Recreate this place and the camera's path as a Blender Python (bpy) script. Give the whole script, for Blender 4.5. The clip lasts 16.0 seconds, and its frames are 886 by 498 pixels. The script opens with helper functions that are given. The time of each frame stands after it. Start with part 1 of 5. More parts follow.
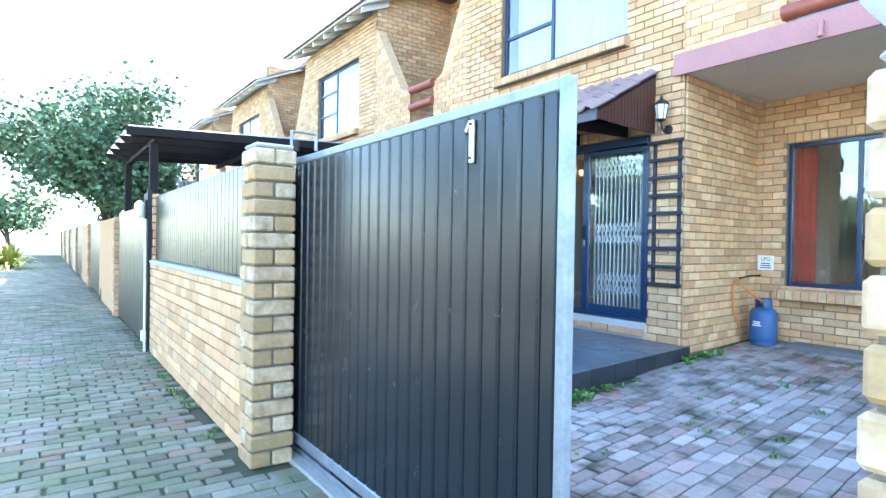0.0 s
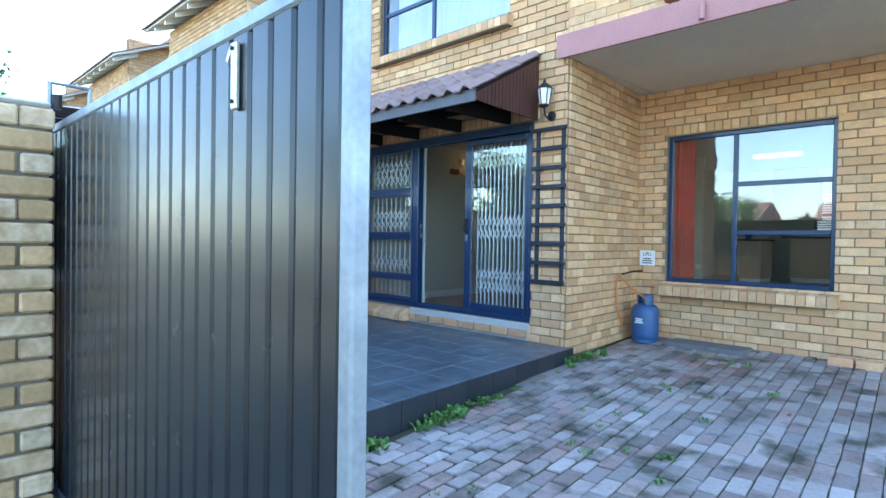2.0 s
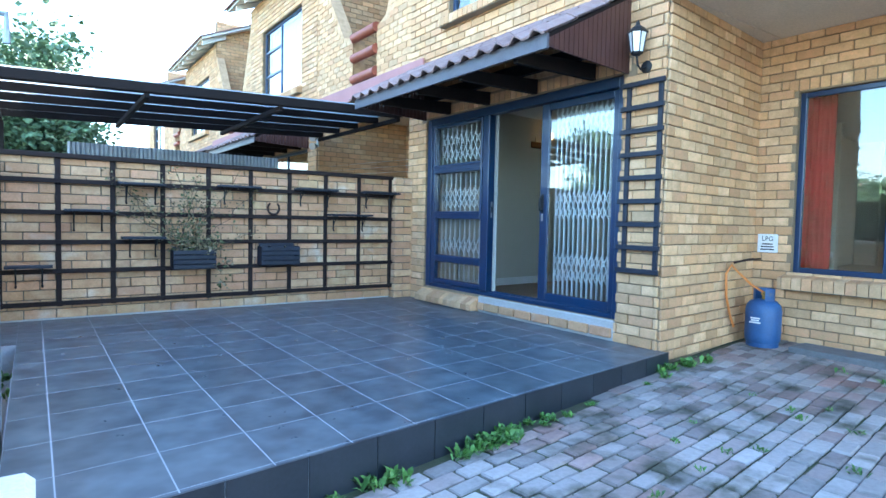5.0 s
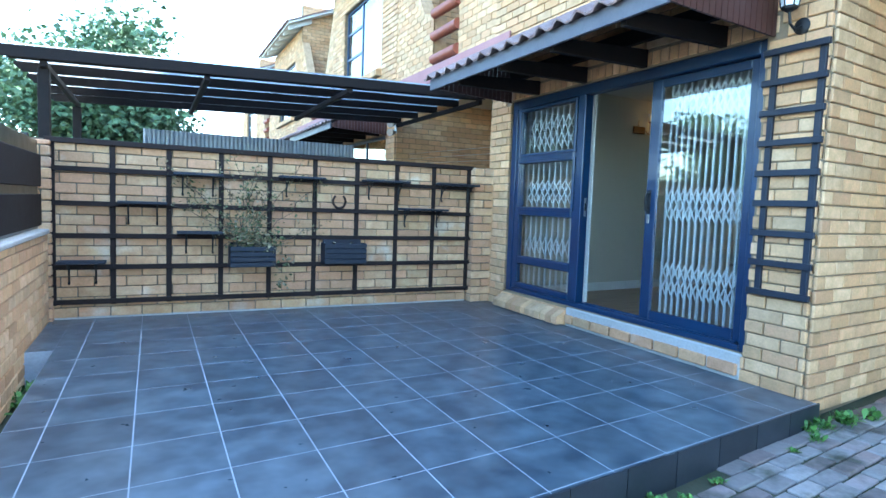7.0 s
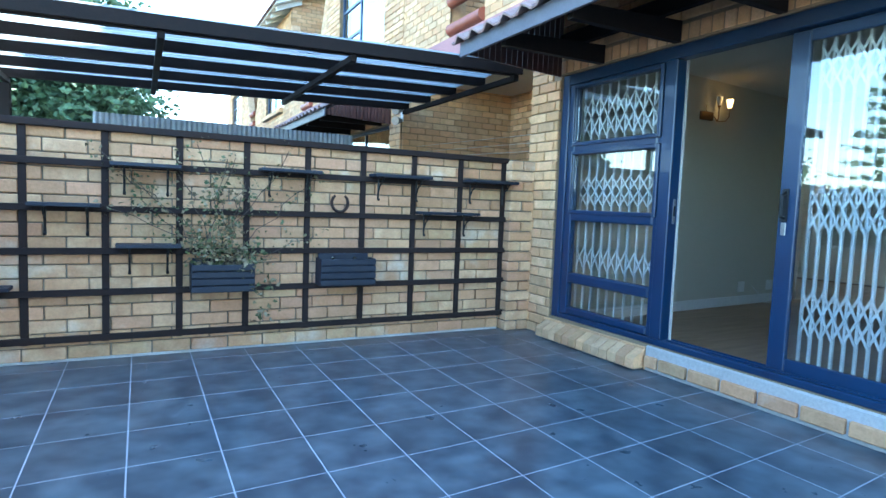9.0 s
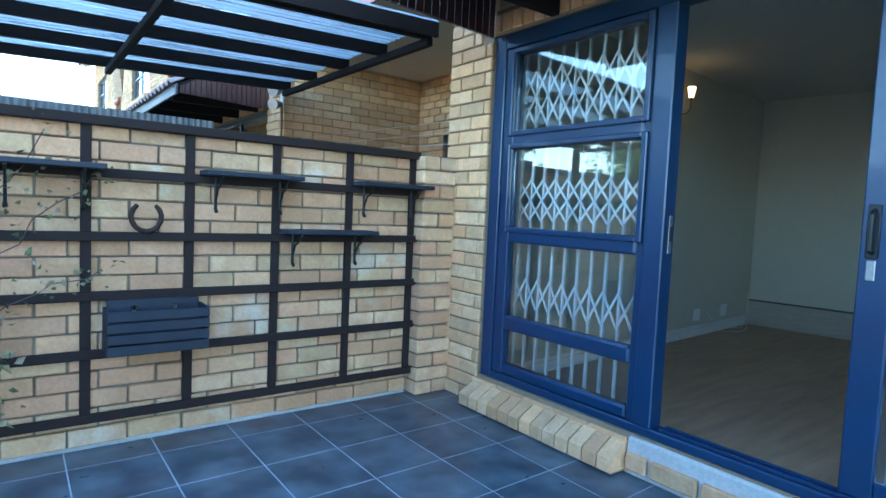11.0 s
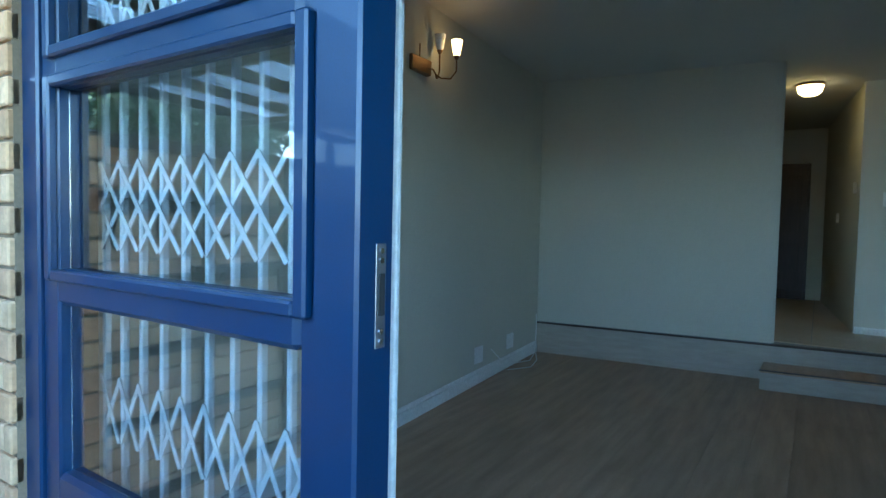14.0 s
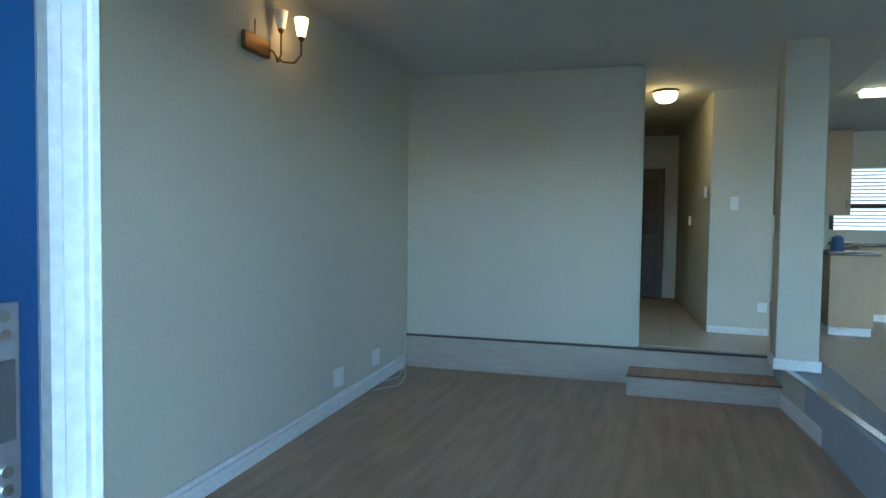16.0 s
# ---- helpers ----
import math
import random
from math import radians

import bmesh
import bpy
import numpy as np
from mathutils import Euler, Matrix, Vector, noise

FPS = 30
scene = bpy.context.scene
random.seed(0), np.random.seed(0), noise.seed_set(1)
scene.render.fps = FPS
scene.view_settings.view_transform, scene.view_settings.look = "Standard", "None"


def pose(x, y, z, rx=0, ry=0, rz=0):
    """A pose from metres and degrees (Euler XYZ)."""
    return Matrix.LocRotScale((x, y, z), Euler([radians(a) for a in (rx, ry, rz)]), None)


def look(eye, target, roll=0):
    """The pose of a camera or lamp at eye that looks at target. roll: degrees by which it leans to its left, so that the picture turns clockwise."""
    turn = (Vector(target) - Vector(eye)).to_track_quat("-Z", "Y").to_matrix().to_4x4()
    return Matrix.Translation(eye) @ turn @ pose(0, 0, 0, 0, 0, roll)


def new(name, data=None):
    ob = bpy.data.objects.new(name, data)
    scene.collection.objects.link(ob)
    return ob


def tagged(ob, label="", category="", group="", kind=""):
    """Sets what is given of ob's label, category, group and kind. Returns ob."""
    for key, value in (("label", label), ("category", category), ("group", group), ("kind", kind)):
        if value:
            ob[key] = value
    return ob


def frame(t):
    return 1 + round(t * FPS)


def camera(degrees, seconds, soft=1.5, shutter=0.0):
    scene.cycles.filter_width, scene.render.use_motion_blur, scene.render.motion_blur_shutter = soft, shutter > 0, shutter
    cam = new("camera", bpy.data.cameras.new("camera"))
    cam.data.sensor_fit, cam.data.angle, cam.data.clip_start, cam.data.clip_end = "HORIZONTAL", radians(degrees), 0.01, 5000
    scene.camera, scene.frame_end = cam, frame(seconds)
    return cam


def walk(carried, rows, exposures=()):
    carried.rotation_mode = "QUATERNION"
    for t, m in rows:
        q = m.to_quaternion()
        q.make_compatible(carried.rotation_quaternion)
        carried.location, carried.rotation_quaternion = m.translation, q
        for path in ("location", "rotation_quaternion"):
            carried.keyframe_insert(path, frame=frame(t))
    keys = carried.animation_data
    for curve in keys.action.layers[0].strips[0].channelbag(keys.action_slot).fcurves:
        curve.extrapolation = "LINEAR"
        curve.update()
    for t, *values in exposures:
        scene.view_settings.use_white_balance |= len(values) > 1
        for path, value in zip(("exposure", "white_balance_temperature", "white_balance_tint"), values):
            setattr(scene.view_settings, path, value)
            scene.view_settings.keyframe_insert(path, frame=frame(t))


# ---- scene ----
cam = camera(75.2, 16.0)
PATH = [
    (0, (-0.112, -0.806, 1.389), (1.03, 0.836, 1.366), 0.9),
    (0.5, (0.065, -0.692, 1.397), (1.289, 0.89, 1.368), 0.9),
    (1, (0.214, -0.624, 1.379), (1.533, 0.88, 1.351), 0.9),
    (1.5, (0.4, -0.526, 1.393), (1.778, 0.924, 1.366), 0.9),
    (2, (0.549, -0.452, 1.384), (1.958, 0.967, 1.351), 0.9),
    (2.5, (0.709, -0.379, 1.378), (2.12, 1.038, 1.341), 1.0),
    (3, (0.852, -0.288, 1.366), (2.256, 1.136, 1.329), 1.0),
    (3.5, (0.96, -0.204, 1.362), (2.326, 1.257, 1.325), 1.1),
    (4, (1.051, -0.157, 1.369), (2.338, 1.373, 1.326), 1.3),
    (4.5, (1.155, -0.113, 1.338), (2.388, 1.461, 1.275), 1.4),
    (4.7, (1.215, -0.076, 1.339), (2.421, 1.518, 1.263), 1.3),
    (6.8, (1.778, 0.51, 1.464), (2.685, 2.285, 1.304), 2.0),
    (7, (1.813, 0.626, 1.461), (2.714, 2.405, 1.308), 2.1),
    (7.5, (1.885, 0.956, 1.461), (2.786, 2.734, 1.303), 2.1),
    (8, (1.964, 1.368, 1.469), (2.865, 3.147, 1.313), 2.0),
    (8.2, (1.997, 1.513, 1.467), (2.896, 3.293, 1.309), 1.9),
    (10.3, (2.647, 2.976, 1.513), (3.737, 4.647, 1.372), 2.7),
    (10.5, (2.765, 3.117, 1.534), (3.886, 4.767, 1.391), 2.6),
    (11, (3.022, 3.388, 1.548), (4.222, 4.983, 1.417), 2.6),
    (11.5, (3.27, 3.621, 1.575), (4.597, 5.113, 1.457), 2.3),
    (12, (3.597, 3.903, 1.554), (5.013, 5.312, 1.46), 1.3),
    (12.5, (3.922, 4.077, 1.591), (5.397, 5.423, 1.485), 1.6),
    (13, (4.208, 4.189, 1.604), (5.76, 5.446, 1.504), 1.6),
    (13.5, (4.499, 4.237, 1.606), (6.119, 5.406, 1.515), 1.4),
    (14, (4.712, 4.276, 1.611), (6.385, 5.37, 1.521), 1.2),
    (14.5, (4.88, 4.307, 1.62), (6.608, 5.309, 1.532), 1.1),
    (15, (4.982, 4.322, 1.624), (6.756, 5.241, 1.537), 1.0),
    (15.5, (5.058, 4.335, 1.626), (6.876, 5.165, 1.543), 0.9),
    (16, (5.133, 4.355, 1.645), (6.996, 5.08, 1.568), 0.8),
]
EXPOSURES = [(0.0, 3.5, 5800, 4), (1.5, 3.27, 5800, 3), (2.5, 2.95, 5850, 3), (3.5, 3.05, 5800, 3), (4.5, 3.37, 5600, 2), (7.0, 3.47, 5450, -2), (8.0, 3.52, 5450, -3), (10.5, 3.52, 5300, -4), (12.0, 3.25, 5150, -5), (13.5, 3.5, 5080, -5), (14.5, 4.05, 5200, -4), (15.0, 4.25, 5320, -4), (16.0, 4.75, 5300, -1)]
SKY, SUN, SUN_EL, SUN_AZ = 0.15, 2.8, 41, 72
walk(cam, [(t, look(eye, target, roll)) for t, eye, target, roll in PATH], EXPOSURES)

# ---- light ----
world = bpy.data.worlds.new("sky")
scene.world = world
world.use_nodes = True
wn = world.node_tree.nodes
sky = wn.new("ShaderNodeTexSky")
sky.sky_type = "NISHITA"
sky.sun_disc = False
sky.sun_elevation, sky.sun_rotation = radians(SUN_EL), radians(SUN_AZ)
sky.dust_density, sky.air_density, sky.ozone_density = 1.2, 1.0, 1.0
wn["Background"].inputs[1].default_value = SKY
world.node_tree.links.new(sky.outputs[0], wn["Background"].inputs[0])
sun = new("sun", bpy.data.lights.new("sun", "SUN"))
sun.data.energy, sun.data.angle, sun.data.color = SUN, radians(0.6), (1.0, 0.93, 0.82)
sd = Vector((math.sin(radians(SUN_AZ)) * math.cos(radians(SUN_EL)), math.cos(radians(SUN_AZ)) * math.cos(radians(SUN_EL)), math.sin(radians(SUN_EL))))
sun.matrix_world = look(sd * 40, (0, 0, 0))


# ---- materials ----
def mat(name, base=(0.5, 0.5, 0.5), rough=0.6, metal=0.0, second=None, scale=6.0, amount=0.5, bump=0.0, bump_scale=60.0, vary=0.0, by="", stain=None, stain_scale=1.3, stain_at=(0.55, 0.75), stretch=(1, 1, 1), tints=None, coat=0.0, spec=0.5, detail=7):
    m = bpy.data.materials.new(name)
    m.use_nodes = True
    nt = m.node_tree
    N, L = nt.nodes, nt.links
    b = N["Principled BSDF"]
    b.inputs["Roughness"].default_value, b.inputs["Metallic"].default_value = rough, metal
    b.inputs["Specular IOR Level"].default_value = spec
    b.inputs["Coat Weight"].default_value = coat
    geo = N.new("ShaderNodeNewGeometry")
    mp = N.new("ShaderNodeMapping")
    mp.inputs["Scale"].default_value = stretch
    L.new(geo.outputs["Position"], mp.inputs["Vector"])

    def tex(sc, detail=5):
        n = N.new("ShaderNodeTexNoise")
        n.inputs["Scale"].default_value, n.inputs["Detail"].default_value = sc, detail
        L.new(mp.outputs[0], n.inputs["Vector"])
        return n

    def ramp(src, lo, hi):
        r = N.new("ShaderNodeMapRange")
        r.inputs["From Min"].default_value, r.inputs["From Max"].default_value = lo, hi
        L.new(src, r.inputs["Value"])
        return r.outputs[0]

    def mix(fac, a, c, kind="MIX"):
        x = N.new("ShaderNodeMix")
        x.data_type, x.blend_type = "RGBA", kind
        if isinstance(fac, float):
            x.inputs[0].default_value = fac
        else:
            L.new(fac, x.inputs[0])
        for s, v in ((6, a), (7, c)):
            if isinstance(v, tuple):
                x.inputs[s].default_value = (*v, 1)
            else:
                L.new(v, x.inputs[s])
        return x.outputs[2]

    col = base
    rnd = None
    if by == "object":
        rnd = N.new("ShaderNodeObjectInfo").outputs["Random"]
    elif by == "island":
        rnd = geo.outputs["Random Per Island"]
    if tints and rnd:
        cr = N.new("ShaderNodeValToRGB")
        cr.color_ramp.interpolation = "CONSTANT"
        el = cr.color_ramp.elements
        while len(el) < len(tints):
            el.new(0.5)
        for i, c in enumerate(tints):
            el[i].position, el[i].color = i / len(tints), (*c, 1)
        L.new(rnd, cr.inputs[0])
        col = cr.outputs[0]
    if second:
        col = mix(ramp(tex(scale).outputs[0], 0.5 - 0.25 / max(amount, 0.05) * 0.5, 0.5 + 0.25 / max(amount, 0.05) * 0.5), col, second)
    if stain:
        col = mix(ramp(tex(stain_scale, detail).outputs[0], *stain_at), col, stain)
    grain = tex(bump_scale, 6).outputs[0]
    hs = N.new("ShaderNodeHueSaturation")
    L.new(ramp(grain, 0.0, 1.0), hs.inputs["Value"])
    vv = N.new("ShaderNodeMapRange")
    vv.inputs["From Min"].default_value, vv.inputs["From Max"].default_value = 0.25, 0.75
    vv.inputs["To Min"].default_value, vv.inputs["To Max"].default_value = 0.88, 1.12
    L.new(grain, vv.inputs["Value"])
    val = vv.outputs[0]
    if vary and rnd:
        rr = N.new("ShaderNodeMapRange")
        rr.inputs["To Min"].default_value, rr.inputs["To Max"].default_value = 1 - vary, 1 + vary
        fr = N.new("ShaderNodeMath")
        fr.operation = "FRACT"
        mu = N.new("ShaderNodeMath")
        mu.operation = "MULTIPLY"
        mu.inputs[1].default_value = 7.31
        L.new(rnd, mu.inputs[0])
        L.new(mu.outputs[0], fr.inputs[0])
        L.new(fr.outputs[0], rr.inputs["Value"])
        mm = N.new("ShaderNodeMath")
        mm.operation = "MULTIPLY"
        L.new(val, mm.inputs[0])
        L.new(rr.outputs[0], mm.inputs[1])
        val = mm.outputs[0]
    L.new(val, hs.inputs["Value"])
    if isinstance(col, tuple):
        hs.inputs["Color"].default_value = (*col, 1)
    else:
        L.new(col, hs.inputs["Color"])
    L.new(hs.outputs[0], b.inputs["Base Color"])
    rg = N.new("ShaderNodeMapRange")
    rg.inputs["To Min"].default_value, rg.inputs["To Max"].default_value = max(rough - 0.08, 0.02), min(rough + 0.1, 1)
    L.new(tex(9.0).outputs[0], rg.inputs["Value"])
    L.new(rg.outputs[0], b.inputs["Roughness"])
    if bump:
        bp = N.new("ShaderNodeBump")
        bp.inputs["Strength"].default_value, bp.inputs["Distance"].default_value = bump, 0.004
        L.new(grain, bp.inputs["Height"])
        L.new(bp.outputs[0], b.inputs["Normal"])
    return m


def glass(name, tint=(0.92, 0.96, 0.95), ior=1.5):
    m = bpy.data.materials.new(name)
    m.use_nodes = True
    b = m.node_tree.nodes["Principled BSDF"]
    b.inputs["Base Color"].default_value = (*tint, 1)
    b.inputs["Roughness"].default_value, b.inputs["Transmission Weight"].default_value, b.inputs["IOR"].default_value = 0.005, 1.0, ior
    return m


def glow(name, color, strength, base=(0.9, 0.88, 0.82)):
    m = mat(name, base, 0.4)
    b = m.node_tree.nodes["Principled BSDF"]
    b.inputs["Emission Color"].default_value = (*color, 1)
    b.inputs["Emission Strength"].default_value = strength
    return m


BRICK = [(0.67, 0.391, 0.193), (0.72, 0.458, 0.254), (0.59, 0.323, 0.155), (0.68, 0.396, 0.211), (0.75, 0.497, 0.291), (0.61, 0.328, 0.174), (0.65, 0.420, 0.235)]
OLD = [(0.58, 0.357, 0.188), (0.63, 0.420, 0.235), (0.53, 0.299, 0.155), (0.60, 0.343, 0.197), (0.66, 0.449, 0.263), (0.54, 0.289, 0.164), (0.54, 0.376, 0.202)]
M_BRICK = mat("face_brick", rough=0.85, tints=BRICK, by="object", vary=0.17, second=(0.46, 0.29, 0.14), scale=13, amount=0.38, bump=0.6, bump_scale=70)
M_BRICK_I = mat("face_brick_run", rough=0.85, tints=BRICK, by="island", vary=0.17, second=(0.46, 0.29, 0.14), scale=13, amount=0.38, bump=0.6, bump_scale=70)
M_OLD = mat("garden_brick", rough=0.88, tints=OLD, by="object", vary=0.14, second=(0.44, 0.24, 0.12), scale=10, amount=0.45, bump=0.9, bump_scale=55, stain=(0.62, 0.56, 0.45), stain_at=(0.6, 0.85), stain_scale=3)
M_PILLAR = mat("pillar_brick", rough=0.9, tints=[(0.60, 0.44, 0.28), (0.42, 0.27, 0.13), (0.66, 0.51, 0.34), (0.55, 0.36, 0.19), (0.70, 0.57, 0.40), (0.47, 0.31, 0.15)], by="object", vary=0.15, second=(0.36, 0.24, 0.12), scale=16, amount=0.55, bump=1.0, bump_scale=45)
# both mortars are darkened to carry the shadow lines in the brick joints
M_MORTAR = mat("mortar", (0.27, 0.195, 0.12), 0.95, second=(0.21, 0.155, 0.095), scale=5, bump=0.7, bump_scale=90)
M_MORTAR_G = mat("grey_mortar", (0.13, 0.105, 0.075), 0.95, second=(0.20, 0.175, 0.135), scale=4, bump=0.8, bump_scale=80)
M_CEMENT = mat("cement_smear", (0.43, 0.43, 0.42), 0.9, second=(0.40, 0.37, 0.33), scale=7, bump=0.8, bump_scale=60)
M_NAVY = mat("navy_aluminium", (0.006, 0.030, 0.085), 0.36, second=(0.006, 0.02, 0.06), scale=3, bump=0.03, bump_scale=300, coat=0.2)
M_BLACKGATE = mat("black_sheet", (0.010, 0.013, 0.018), 0.23, second=(0.014, 0.018, 0.024), scale=1.2, bump=0.02, bump_scale=5, spec=0.48)
M_GALV = mat("galvanised_steel", (0.33, 0.36, 0.39), 0.5, 0.6, second=(0.22, 0.25, 0.29), scale=9, bump=0.05)
M_TRELLIS = mat("dark_timber", (0.019, 0.014, 0.014), 0.75, spec=0.2, second=(0.026, 0.015, 0.012), scale=10, stretch=(1, 1, 4), bump=0.4, bump_scale=80)
M_BLUETIMBER = mat("blue_black_timber", (0.011, 0.014, 0.025), 0.55, spec=0.35, second=(0.02, 0.023, 0.034), scale=12, bump=0.3)
M_IRON = mat("black_iron", (0.012, 0.012, 0.013), 0.5, 0.3, bump=0.2)
M_RUST = mat("rusty_iron", (0.05, 0.022, 0.014), 0.8, 0.3, second=(0.02, 0.014, 0.012), scale=30, bump=0.6)
M_TILE = mat("slate_tile", (0.028, 0.040, 0.057), 0.30, by="object", vary=0.12, second=(0.050, 0.072, 0.092), scale=3.0, amount=0.3, bump_scale=5, stain=(0.115, 0.15, 0.175), stain_at=(0.36, 0.80), stain_scale=6.0, spec=0.5, detail=2)
M_EDGE = mat("dark_edge_tile", (0.016, 0.019, 0.025), 0.35, by="object", vary=0.15, second=(0.03, 0.034, 0.042), scale=6, amount=0.4)
M_GROUT = mat("tile_grout", (0.38, 0.41, 0.45), 0.9, bump=0.3)
M_PAVER = mat("clay_paver", rough=0.82, tints=[(0.21, 0.165, 0.14), (0.23, 0.115, 0.085), (0.26, 0.21, 0.18), (0.18, 0.095, 0.072), (0.24, 0.195, 0.17), (0.21, 0.14, 0.11), (0.30, 0.255, 0.23)], by="object", vary=0.28, second=(0.33, 0.318, 0.31), scale=0.75, amount=0.42, bump=1.0, bump_scale=38, stain=(0.06, 0.058, 0.038), stain_at=(0.50, 0.68), stain_scale=3.8)
M_PAVER_I = mat("clay_paver_run", rough=0.82, tints=[(0.21, 0.165, 0.14), (0.23, 0.115, 0.085), (0.26, 0.21, 0.18), (0.18, 0.095, 0.072), (0.24, 0.195, 0.17), (0.21, 0.14, 0.11), (0.30, 0.255, 0.23)], by="island", vary=0.28, second=(0.33, 0.318, 0.31), scale=0.75, amount=0.42, bump=1.0, bump_scale=38, stain=(0.06, 0.058, 0.038), stain_at=(0.50, 0.68), stain_scale=3.8)
M_LANE = mat("lane_paver", rough=0.9, tints=[(0.22, 0.18, 0.13), (0.25, 0.17, 0.12), (0.26, 0.22, 0.165), (0.17, 0.125, 0.085), (0.235, 0.205, 0.155), (0.29, 0.25, 0.20)], by="island", vary=0.18, second=(0.13, 0.15, 0.075), scale=2.2, amount=0.6, bump=0.9, bump_scale=45, stain=(0.27, 0.25, 0.22), stain_at=(0.58, 0.78), stain_scale=2.4)
M_SOIL = mat("joint_soil", (0.075, 0.068, 0.045), 0.95, second=(0.04, 0.06, 0.02), scale=3, bump=0.8)
M_GROUND = mat("far_ground", (0.18, 0.165, 0.135), 0.95, second=(0.12, 0.13, 0.08), scale=0.3, bump=0.4)
M_PINK = mat("pink_plaster", (0.42, 0.20, 0.185), 0.75, second=(0.35, 0.165, 0.155), scale=3, bump=0.25)
M_SOFFIT = mat("plaster_soffit", (0.66, 0.58, 0.48), 0.85, second=(0.58, 0.51, 0.42), scale=1.5, bump=0.3)
M_ROOFTILE = mat("clay_roof_tile", rough=0.75, tints=[(0.22, 0.13, 0.11), (0.26, 0.16, 0.14), (0.19, 0.11, 0.10)], by="object", vary=0.15, second=(0.30, 0.22, 0.20), scale=12, bump=0.5)
M_BROWN = mat("brown_board", (0.055, 0.022, 0.018), 0.35, second=(0.075, 0.03, 0.024), scale=6, bump=0.1)
M_DARKWOOD = mat("stained_rafter", (0.009, 0.007, 0.007), 0.75, spec=0.2, second=(0.018, 0.012, 0.011), scale=9, bump=0.3)
M_FASCIA = mat("grey_fascia", (0.09, 0.085, 0.10), 0.5, second=(0.06, 0.055, 0.07), scale=5, bump=0.1)
M_WHITE = mat("white_paint", (0.78, 0.78, 0.76), 0.5, second=(0.70, 0.70, 0.68), scale=4, bump=0.1)
M_GRILLE = mat("white_steel", (0.80, 0.82, 0.83), 0.35, second=(0.7, 0.72, 0.72), scale=8)
M_ROOM = mat("room_wall_paint", (0.56, 0.54, 0.45), 0.75, second=(0.53, 0.51, 0.425), scale=1.2, bump=0.05, bump_scale=200)
M_CEIL = mat("ceiling_paint", (0.56, 0.545, 0.50), 0.85, second=(0.53, 0.515, 0.47), scale=1.5, bump=0.1, bump_scale=150)
M_LAMINATE = mat("laminate_plank", (0.45, 0.30, 0.19), 0.42, by="object", vary=0.06, second=(0.30, 0.195, 0.12), scale=2.2, amount=0.5, stretch=(1, 8, 1), bump=0.08, bump_scale=40)
M_STEPWOOD = mat("step_cladding", (0.44, 0.39, 0.32), 0.45, second=(0.36, 0.31, 0.25), scale=4, stretch=(9, 1, 9), bump=0.08)
M_NOSING = mat("dark_nosing", (0.06, 0.045, 0.03), 0.4, 0.3)
M_CREAM = mat("cream_floor_tile", (0.52, 0.47, 0.39), 0.38, by="object", vary=0.03, second=(0.50, 0.45, 0.37), scale=2)
M_DOOR = mat("dark_panel_door", (0.05, 0.024, 0.016), 0.4, second=(0.03, 0.015, 0.01), scale=6, stretch=(6, 6, 1), bump=0.1)
M_MAPLE = mat("maple_board", (0.50, 0.37, 0.24), 0.45, second=(0.45, 0.33, 0.21), scale=4, stretch=(6, 6, 1))
M_COUNTER = mat("dark_counter", (0.03, 0.03, 0.03), 0.2, second=(0.06, 0.06, 0.055), scale=80)
M_BOTTLE = mat("blue_gas_bottle", (0.035, 0.095, 0.23), 0.45, second=(0.028, 0.075, 0.19), scale=7, bump=0.1, stain=(0.12, 0.12, 0.14), stain_at=(0.64, 0.8), stain_scale=9)
M_BRASS = mat("brass_valve", (0.45, 0.30, 0.10), 0.35, 0.9)
M_HOSE = mat("orange_hose", (0.62, 0.22, 0.05), 0.5)
M_RED = mat("red_curtain", (0.72, 0.02, 0.022), 0.8, second=(0.4, 0.012, 0.014), scale=5, bump=0.2)
M_RAIL = mat("oxide_red_rail", (0.32, 0.085, 0.045), 0.5, second=(0.24, 0.06, 0.035), scale=8, bump=0.15)
M_LEAF = mat("weed_leaf", rough=0.55, tints=[(0.08, 0.17, 0.03), (0.12, 0.24, 0.05), (0.06, 0.13, 0.03)], by="island", vary=0.2)
M_CREEPER = mat("dry_creeper_leaf", rough=0.7, tints=[(0.12, 0.13, 0.05), (0.22, 0.18, 0.09), (0.08, 0.10, 0.035), (0.27, 0.22, 0.13), (0.16, 0.12, 0.06)], by="island", vary=0.25)
# leaf tints are lifted so that backlit haze is part of the colour
M_TREELEAF = mat("tree_leaf", rough=0.6, tints=[(0.09, 0.15, 0.075), (0.11, 0.19, 0.09), (0.07, 0.12, 0.06), (0.13, 0.20, 0.10)], by="island", vary=0.25)
M_PALM = mat("yellow_green_frond", rough=0.6, tints=[(0.22, 0.24, 0.05), (0.16, 0.2, 0.04), (0.28, 0.27, 0.07)], by="island", vary=0.2)
M_BARK = mat("bark", (0.10, 0.075, 0.055), 0.9, second=(0.06, 0.045, 0.035), scale=14, bump=0.9)
M_CHROME = mat("chrome", (0.7, 0.7, 0.7), 0.15, 1.0)
M_STEELPLATE = mat("lock_plate_steel", (0.3, 0.3, 0.31), 0.35, 0.9)
M_GLASS = glass("window_glass", (0.84, 0.88, 0.88), 1.8)
M_FROST = mat("white_globe", (0.82, 0.82, 0.80), 0.3)
M_BLACK = mat("black_print_and_shade", (0.02, 0.02, 0.02), 0.6)
M_BLIND = mat("dark_blind", (0.06, 0.04, 0.03), 0.5)
M_CURTAIN = mat("pale_curtain", (0.7, 0.69, 0.66), 0.85, bump=0.1)
